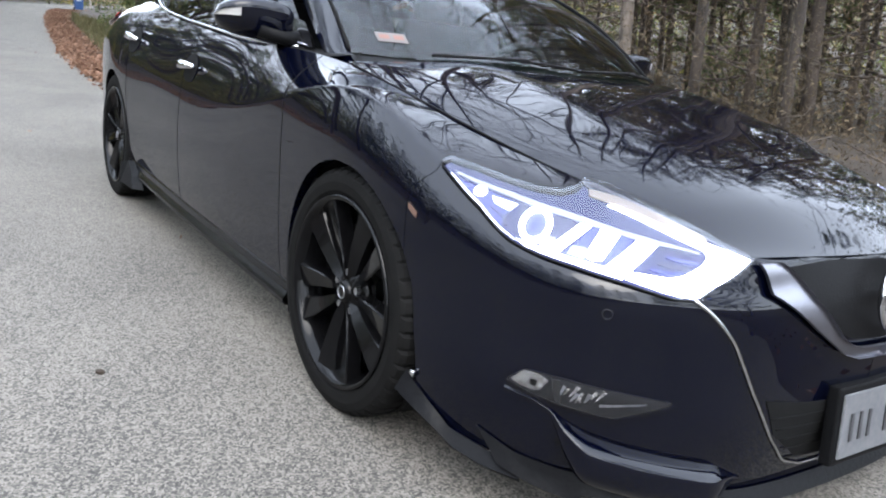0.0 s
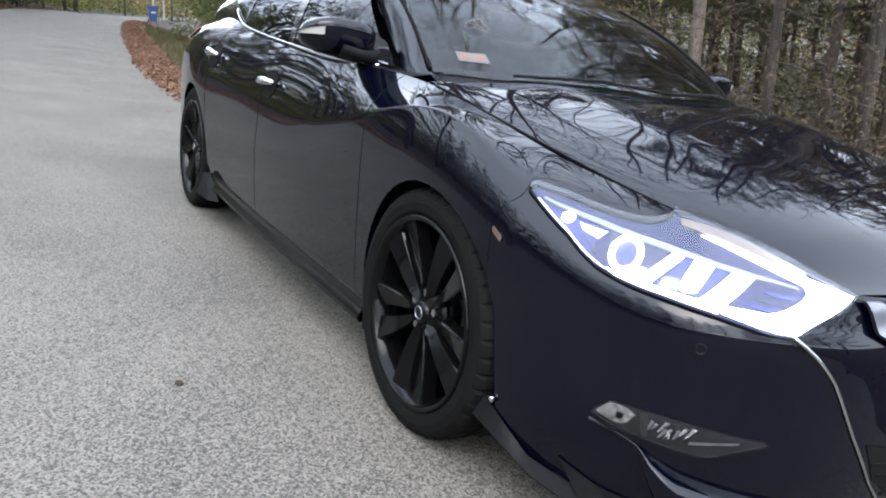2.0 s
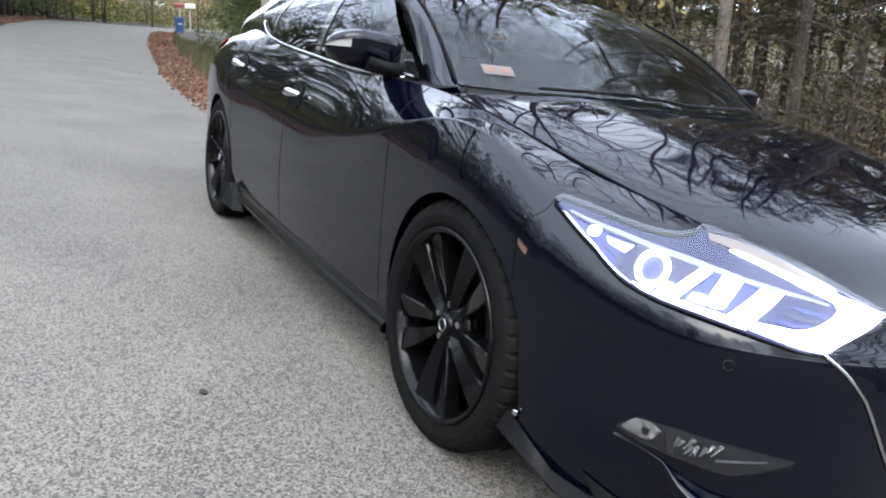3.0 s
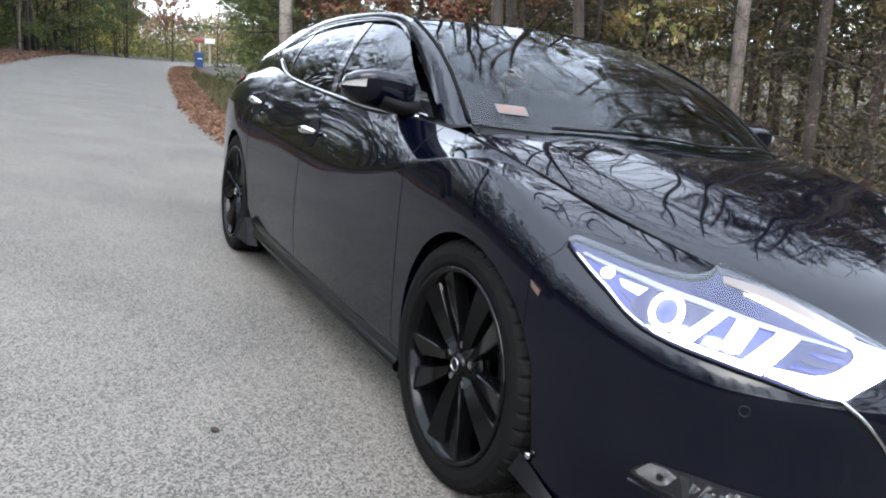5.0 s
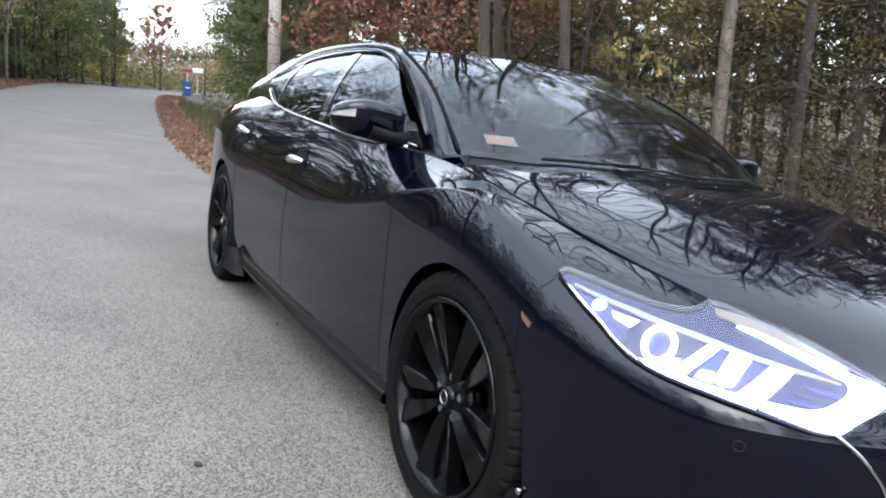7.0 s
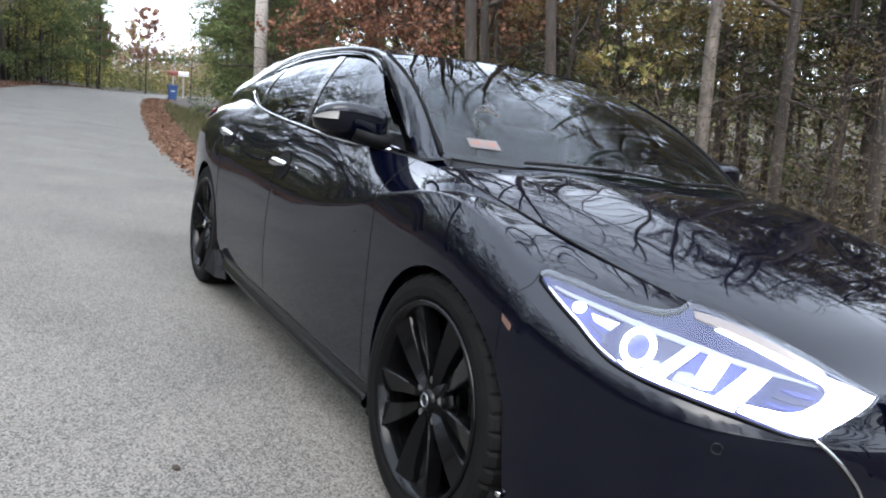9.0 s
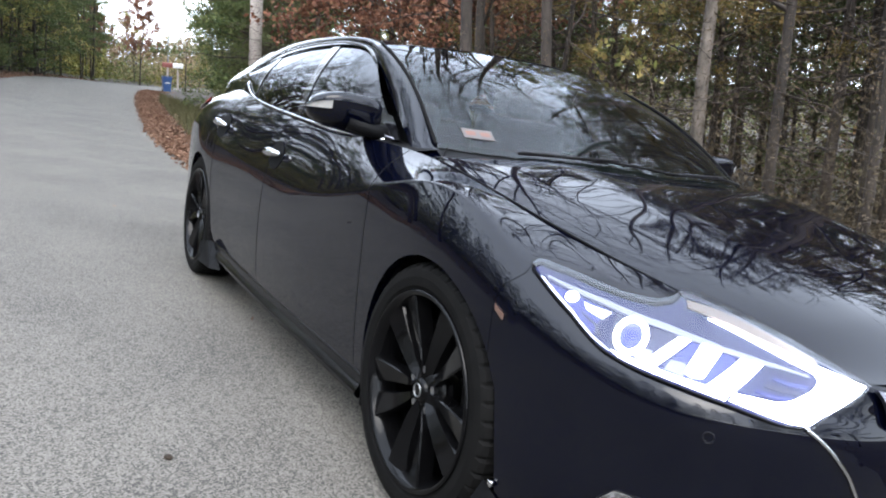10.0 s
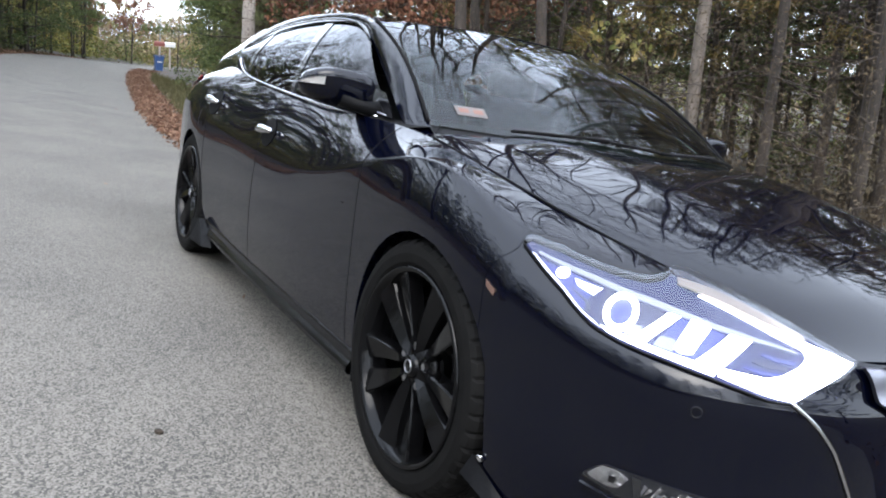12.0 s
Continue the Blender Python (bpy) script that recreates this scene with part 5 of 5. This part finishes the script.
# beside the car and along the bend
for kind, x, y, size in ((9, 2.8, -9, .5), (9, 3.6, -13, .6), (9, -7.2, -8, .5), (9, -7.4, -13, .6), (9, -9.0, -3, .5), (9, 2.4, -17, .65), (9, -7.0, -18, .7), (9, -3.0, -24, .8), (9, -2.8, 45, .7), (9, -.6, 46, .75), (9, .6, 48, .7), (9, 1.8, 50, .6), (9, -4.6, 47, .8), (9, 2.6, 53, .6), (9, -1.6, 52, .9), (9, .6, 56, .9), (9, 2.8, 60, .8), (7, -2.2, 40, .62), (7, -.4, 42, .58), (7, -3.6, 34, .5), (7, -.7, 44.8, .35), (9, 12.4, 60, 1.2), (9, 14.0, 64, 1.3), (9, 13.2, 58, 1.2), (9, 6.6, 28.6, .75), (10, 3.5, 7.2, 1.25), (7, -1.9, 39.5, .5), (9, 6.2, 23.4, .6), (9, 2.0, 51.8, .55), (7, -2.9, 37, .6), (9, 12.2, 9.6, .8), (9, 13.5, 12, .85), (9, 14.8, 9, .9), (9, 15.5, 13, 1.0), (9, 11.4, 12.2, .62), (9, 13.0, 7.0, .7), (10, 4.7, 9.8, 1.0), (1, 6.6, 4.9, .75), (0, 6.0, 3.2, .7), (10, 4.4, 6.6, 1.15), (11, 5.6, 10.0, .56), (11, 7.2, 9.2, .62), (11, 8.0, 7.4, .60), (11, 8.8, 5.6, .88), (11, 9.2, 3.6, .95), (11, 9.6, 1.6, .4), (11, 6.6, 11.6, .62), (11, 9.6, 8.6, .70), (11, 10.4, 6.2, .95), (11, 10.8, 3.2, .80), (11, 9.6, -.6, .36), (0, -3.6, 33, 1.3), (1, -2.4, 38, 1.4), (10, -5.5, 28, 1.4), (0, -1.4, 44, 1.4), (1, -5.0, 24, 1.2), (10, -7.4, 19, 1.2), (5, 7.2, 31, 1.1), (5, 8.0, 34, 1.2), (5, 6.6, 27.5, 1.0), (5, 8.6, 31.5, 1.3), (5, 9.4, 36, 1.4), (9, 9.2, 29, .8), (10, -5.8, 10.5, 1.15), (9, -7.6, 13.5, 1.15), (10, -6.4, 15, 1.15), (1, -7.2, 9, 1.2), (1, -2.6, 37, 1.35), (0, -4.0, 38.5, 1.4), (10, -5.0, 41, 1.25), (8, -1.7, 42, 1.2), (0, -6.2, 35, 1.3), (4, -3.6, 43, 1.25), (9, 6.1, 26.4, .8), (9, 7.2, 29, 1.0), (9, 8.6, 34, 1.0), (9, 5.0, 23.4, .5), (9, 7.0, 23.6, .9), (9, 9.5, 38, 1.1), (9, 10, 25, .9), (9, 7.6, 19, .8), (9, 10.5, 19.5, .9), (9, 13, 27, 1.0), (9, 8.9, 15.4, .7), (6, 6.0, 57, .5), (7, .3, 47.5, .34), (7, 6.3, 62, .45), (2, 6.9, 45.2, .7), (6, 7.2, 70, .6), (7, 8.2, 48, .28), (6, 2.6, 53.5, .4), (8, 6.6, 6.1, 1.0), (8, -2.7, 31, 0.5), (8, -3.4, 30, 0.4), (4, -5.6, 24, 1.0), (1, -5.2, 20, 1.0), (11, 8.4, 4.4, .95), (11, 10.2, 4.8, .75), (9, -2.2, -27, .8), (9, .4, -25, .8), (9, 2.6, -22, .8), (9, -4.6, -30, .8), (9, -1.0, -31, .9), (9, -4.9, 26, .8), (9, -6.6, 22, .8), (9, -8.4, 17, .75), (9, -10, 12, .7), (9, 12.4, 9.2, .7), (0, 8.2, 4.6, 1.1), (6, 4.6, 11.0, 0.52), (6, 5.4, 11.6, 0.56), (6, 6.3, 11.4, 0.6), (6, 4.2, 12.2, .5), (7, 8.6, 10.2, 0.8),
                         (0, 4.5, 8.6, 0.95), (2, 5.2, 9.3, 1.0), (2, 6.2, 9.0, 1.0), (5, 5.2, 24.0, 1.0), (5, 9.4, 38.5, 0.9), (5, 6.2, 26.5, 1.1), (5, 6.8, 29.2, 1.0), (3, 8.0, 31, 0.8), (3, -4.5, 34, 0.9), (5, -2.4, 39, 1.1), (5, -.8, 41, 1.1), (7, -6.6, 28, .8), (7, -5.2, 32, .7), (0, -6.2, 22, .6),
                         (1, -7.0, 26, 1.1), (4, -8.6, 30, 1.15), (0, -7.6, 19.5, 1.1), (4, -10, 24, 1.1), (1, -8, 36, 1.1), (5, -5.6, 37, 1.1), (5, -3.6, 36, .8), (7, -3.0, 42, .8), (5, -.9, 46.6, 1.2), (7, -.3, 48.8, .8), (3, 2.6, 52, .9), (3, -1, 50, 1.1), (4, -5, 46, 1.1)):
    plant(kind, x, y, size)
# low evergreens that close the woods behind the bank, on the far hillside and across the road
for kind, x0, x1, y0, y1, n, small, big in ((9, 9.5, 15, 2, 16, 14, .5, .64), (9, 13, 20, -4, 26, 10, .6, .72), (5, 8.5, 13, 5, 18, 6, .6, .9), (9, -13, -9, -12, 14, 9, .38, .5), (9, -14, -5, 31, 44, 8, .5, .66), (5, -9, -4, 32, 42, 4, .7, .9), (7, -9, -4.5, 27, 36, 4, .45, .6)):
    made, tries = 0, 0
    while made < n and tries < 400:
        tries += 1
        x, y = rng.uniform(x0, x1), rng.uniform(y0, y1)
        if clear_of(x, y, 2.4):
            plant(kind, x, y, rng.uniform(small, big))
            made += 1
tries = 0
while len(spots) < 164 and tries < 4000:
    tries += 1
    x, y = rng.uniform(4.6, 26), rng.uniform(-14, 46)
    if clear_of(x, y, 3.0 + 0.08 * max(0, y - 8)):
        plant(int(rng.choice([0, 1, 2, 3, 4, 5, 6, 7], p=[.16, .16, .18, .18, .16, .06, .04, .06])), x, y, rng.uniform(0.8, 1.15) * (0.85 if y > 14 and x < 12 else 1))
while len(spots) < 182 and tries < 8000:
    tries += 1
    x, y = rng.uniform(-30, -6.5), rng.uniform(-22, 60)
    if clear_of(x, y, 2.6):
        plant(int(rng.choice([0, 1, 2, 3, 4, 5, 6, 7], p=[.24, .22, .18, .10, .08, .04, .07, .07])), x, y, rng.uniform(0.75, 1.1))
while len(spots) < 188 and tries < 12000:
    tries += 1
    x, y = rng.uniform(-16, 16), rng.uniform(-36, -10)
    if clear_of(x, y, 2.5):
        plant(int(rng.choice([0, 1, 2, 3, 4])), x, y, rng.uniform(0.75, 1.0))
while len(spots) < 192 and tries < 16000:
    tries += 1
    x, y = rng.uniform(-35, 45), rng.uniform(42, 95)
    if clear_of(x, y, 1.5):
        plant(int(rng.choice([0, 1, 3, 4, 6, 7])), x, y, rng.uniform(0.9, 1.2))


# brush between the trunks, and the far woods
def scatter(n, x0, x1, y0, y1, gap, seed, view=True):
    r = np.random.default_rng(seed)
    x, y = r.uniform(x0, x1, n), r.uniform(y0, y1, n)
    away = np.abs(x - road_mid(np.clip(y, -60, 110))[:, 0]) - HALF
    az = np.degrees(np.arctan2(x + 1.87, y + 1.7))
    k = (away > gap) & ~(view & (y > 14) & (az > 6.2) & (az < 9.0))
    return x[k], y[k], r


def undergrowth(name, label, n, area, gap, seed, low, high, small, big, bend=1.6, mat=BRUSH, aspect=0.45, view=True):
    x, y, r = scatter(n, *area, gap, seed, view)
    lump = 0.5 + 0.5 * np.sin(x * 1.3 + 2 * np.sin(y * 0.6)) * np.sin(y * 1.1 + x * 0.4)
    z = ground_z(x, y) + r.uniform(0, 1, len(x)) ** bend * (low + high * lump)
    me = array_mesh(name, *leaf_cloud(np.stack([x, y, z], 1), r.uniform(small, big, len(x)), r, 0, aspect), mat, False)
    tagged(new(name, me), label, "brush", kind="stuff")


undergrowth("brush", "tangled dry brown undergrowth between the trunks", 250000, (3.0, 11, -6, 22), 2.0, 5, 1.2, 4.0, 0.010, 0.032, aspect=0.24)
undergrowth("brush", "tangled dry brown undergrowth between the trunks", 160000, (8, 20, -8, 34), 3.0, 15, 2.0, 4.6, 0.016, 0.055, aspect=0.22)
undergrowth("brush", "low brown and green undergrowth along the verge", 40000, (-22, -4.5, -12, 60), 2.2, 6, 0.6, 1.8, 0.02, 0.07)
undergrowth("far_woods", "far woods of bare and evergreen trees", 36000, (14, 60, -25, 90), 6.0, 7, 6.0, 4.0, 0.06, 0.25, 1.1, WOODS, 0.3)
undergrowth("far_woods", "far woods of bare and evergreen trees", 30000, (-60, -9, -30, 110), 5.0, 8, 3.0, 4.0, 0.06, 0.2, 1.1, WOODS, 0.3)
undergrowth("far_woods", "far woods beyond the bend", 40000, (-30, 60, 48, 120), 4.0, 9, 3.0, 5.0, 0.06, 0.2, 1.1, WOODS, 0.3)
undergrowth("far_woods", "dense brown and olive woods behind the bank", 36000, (11, 30, -10, 60), 6.0, 31, 4.0, 6.5, 0.07, 0.22, 1.0, WOODS, 0.3)
undergrowth("far_woods", "dense dark woods across the road", 90000, (-30, -8.5, -14, 46), 4.0, 32, 3.0, 6.0, 0.07, 0.22, 1.0, WOODS, 0.3)
undergrowth("far_woods", "hazy woods behind the bend", 60000, (-22, 4.5, 48, 100), 4.0, 33, 4.0, 6.5, 0.12, 0.34, 1.0, WOODS, 0.3)
undergrowth("hedgerow", "green and yellow shrubs along the far verge", 60000, (-11, 3.0, 24, 46), 1.6, 10, 1.0, 3.0, 0.03, 0.09, 1.2, WOODS, 0.3)
undergrowth("hedgerow", "pale russet and yellow woods far down the road", 26000, (1, 17, 62, 105), 0.4, 34, 1.6, 3.6, 0.08, 0.22, 1.0, RUSSET, 0.35, False)
undergrowth("hedgerow", "low yellow-green shrubs beyond the crest", 16000, (1, 11, 43, 72), 0.6, 16, 0.7, 1.6, 0.04, 0.12, 1.0, WOODS, 0.35, False)

# dead twigs tangled between the trunks
r = np.random.default_rng(21)
shapes = []
while len(shapes) < 1500:
    x, y = r.uniform(3.6, 13), r.uniform(-6, 20)
    if abs(x - float(road_mid(np.array(y))[0])) < HALF + 2.0:
        continue
    z = float(ground_z(x, y)) + r.uniform(0.2, 4.5)
    a = r.uniform(0, 6.28)
    L = r.uniform(0.5, 2.2)
    pts, rad = limb((x, y, z), (math.cos(a), math.sin(a), r.uniform(-.35, .3)), L, r.uniform(0.004, 0.012), 0.002, r, 0.45, 4, -0.02)
    shapes.append(tube(pts, 0, 3, taper=rad))
V, F = join_shapes(shapes)
tagged(mesh_object("twigs", V, F, BARK), "dead grey twigs tangled between the trunks", "twigs", kind="stuff")

# dry grass on the bank behind the leaf drift
x, y, r = scatter(26000, 1.4, 4.2, 2, 42, 0.7, 12)
z = ground_z(x, y)
n = len(x)
h = r.uniform(0.08, 0.3, n)
lean = r.normal(0, 0.08, (n, 2))
w = r.normal(0, 0.008, (n, 2))
base = np.stack([x, y, z - 0.02], 1)
V = np.stack([base + np.c_[w, np.zeros(n)], base - np.c_[w, np.zeros(n)], base + np.c_[lean, h]], 1).reshape(-1, 3)
tagged(new("grass", array_mesh("grass", V, np.arange(3 * n).reshape(n, 3), GRASS, False)), "dry yellow-green grass on the bank", "grass", kind="stuff")

# fallen leaves along both verges
def verge_leaves(n, y0, y1, side, spread, seed):
    r = np.random.default_rng(seed)
    y = r.uniform(y0, y1, n)
    off = HALF - 0.12 + np.abs(r.normal(0, spread, n)) - 0.18 * r.uniform(0, 1, n) ** 6
    x = road_mid(y)[:, 0] + side * off
    inside = off < HALF
    z = np.where(inside, fall(x) + rise(y), ground_z(x, y)) + r.uniform(0.004, 0.05, n)
    return leaf_cloud(np.stack([x, y, z], 1), r.uniform(0.018, 0.042, n), r, 0.75, 0.6)


tagged(new("fallen_leaves", array_mesh("fallen_leaves", *verge_leaves(32000, 1.5, 42, 1, 0.40, 8), FALLEN, False)), "drift of fallen tan leaves along the road edge", "leaves", kind="stuff")
tagged(new("fallen_leaves", array_mesh("fallen_leaves", *verge_leaves(12000, 8, 50, -1, 0.9, 9), FALLEN, False)), "fallen orange leaves along the far verge", "leaves", kind="stuff")

# small dark stone on the road beside the car
bm = bmesh.new()
bmesh.ops.create_icosphere(bm, subdivisions=2, radius=1.0)
for v in bm.verts:
    v.co = Vector((v.co.x * 0.011, v.co.y * 0.015, v.co.z * 0.007)) * (1 + 0.25 * noise.noise(v.co * 2.1))
me = bpy.data.meshes.new("stone")
bm.to_mesh(me)
bm.free()
me.materials.append(LITTER)
tagged(new("stone", me), "small dark flat stone lying on the road", "stone", kind="thing").matrix_world = BANK @ pose(-1.41, 0.40, 0.006, 0, 0, 30)

# a few stray leaves on the road
r = np.random.default_rng(4)
x, y = np.r_[-.80, -.23, .09, r.uniform(-4.1, .4, 43)], np.r_[1.78, 10.9, 8.3, r.uniform(3, 26, 43)]
z = fall(x) + rise(y) + 0.012
tagged(new("stray_leaves", array_mesh("stray_leaves", *leaf_cloud(np.stack([x, y, z], 1), r.uniform(0.012, 0.026, 46), r, 0.9, 0.6), FALLEN, False)), "single dry leaves scattered on the road", "leaves", kind="stuff")
tagged(new("fallen_leaves", array_mesh("fallen_leaves", *verge_leaves(1500, -12, 8, 1, 1.6, 18), FALLEN, False)), "thin scatter of fallen leaves on the bank", "leaves", kind="stuff")
tagged(new("fallen_leaves", array_mesh("fallen_leaves", *verge_leaves(1500, -12, 8, -1, 1.6, 19), FALLEN, False)), "thin scatter of fallen leaves on the verge", "leaves", kind="stuff")

# ---- roadside things ----
pole = tagged(new("utility_pole"), "weathered wooden utility pole beside the road", "pole", kind="thing")
V, F = tube([(0, 0, -.5), (0, 0, 4), (0, 0, 10.5)], 0, 14, taper=[0.20, 0.185, 0.13])
mesh_object("shaft", V, F, POLE_WOOD, pole)
V, F = box_shape(0, 0, 9.8, 2.2, 0.10, 0.12, 0.01)
mesh_object("cross_arm", V, F, POLE_WOOD, pole, "", False)
pole.matrix_world = pose(4.7, 22.3, float(ground_z(4.7, 22.3)))


def roadside(x, y):
    return pose(x, y, float(ground_z(x, y)))


# recycling bin and mailboxes at the bend
recycling = tagged(new("recycling_bin"), "blue plastic wheeled recycling bin at the roadside", "bin", kind="thing")
V, F = [], []
for z, w, d in ((0.06, .20, .22), (0.85, .26, .30), (0.88, .28, .32), (0.92, .28, .32)):
    V += [(-w, -d, z), (w, -d, z), (w, d, z), (-w, d, z)]
for k in range(3):
    F += [[k * 4 + i, k * 4 + (i + 1) % 4, k * 4 + 4 + (i + 1) % 4, k * 4 + 4 + i] for i in range(4)]
F += [[3, 2, 1, 0], [12, 13, 14, 15]]
mesh_object("tub", V, F, BLUE_PLASTIC, recycling, "", False)
V, F = box_shape(0, 0, .96, .58, .66, .06, .025)
mesh_object("lid", V, F, BLUE_PLASTIC, recycling, "", False)
V, F = box_shape(0, -.27, .62, .26, .012, .16, .004)
mesh_object("sticker", V, F, WHITE_PAINT, recycling, "", False)
for x in (-.22, .22):
    V, F = revolve([(0.001, -.02), (.09, -.02), (.10, 0), (.09, .02), (.001, .02)], 16)
    mesh_object("bin_wheel", [(v[0] + x, v[1] + .26, v[2] + .10) for v in V], F, RUBBER, recycling)


def mailbox(mat, label):
    mb = tagged(new("mailbox"), label, "mailbox", "mailboxes along the road", "thing")
    V, F = box_shape(0, 0, .55, .09, .09, 1.14, .008)
    mesh_object("post", V, F, POLE_WOOD, mb, "", False)
    V, F = [], []
    n = 10
    for y in (-.26, .26):
        V += [(-.10, y, 1.10), (.10, y, 1.10)] + [(.10 * math.cos(math.pi * k / n), y, 1.24 + .10 * math.sin(math.pi * k / n)) for k in range(n + 1)]
    m = n + 3
    F = [list(range(m))[::-1], [m + k for k in range(m)]] + [[k, (k + 1) % m, m + (k + 1) % m, m + k] for k in range(m)]
    mesh_object("box", V, F, mat, mb, "", False)
    V, F = box_shape(.115, .05, 1.32, .012, .03, .16, .003)
    mesh_object("flag", V, F, RED_METAL, mb, "", False)
    return mb


mailbox(RED_METAL, "red metal mailbox on a wooden post").matrix_world = roadside(5.55, 43.0) @ pose(0, 0, 0.15, 0, 0, 80) @ Matrix.Scale(1.05, 4)
mailbox(WHITE_PAINT, "white metal mailbox on a wooden post").matrix_world = roadside(6.15, 43.4) @ pose(0, 0, 0.15, 0, 0, 80) @ Matrix.Scale(1.05, 4)
recycling.matrix_world = roadside(5.45, 42.6) @ Matrix.Scale(0.85, 4)
mailbox(DARK_PAINT, "black metal mailbox on a wooden post").matrix_world = roadside(-5.6, 21.0) @ pose(0, 0, 0, 0, 0, -80) @ Matrix.Scale(1.2, 4)

# thin pale pole by the bend
thin = tagged(new("marker_pole"), "thin pale pole beside the mailboxes", "pole", kind="thing")
V, F = tube([(0, 0, -.2), (0, 0, 2.9)], 0.035, 8)
mesh_object("shaft", V, F, PLATE_WHITE, thin)
thin.matrix_world = roadside(5.9, 45.0)
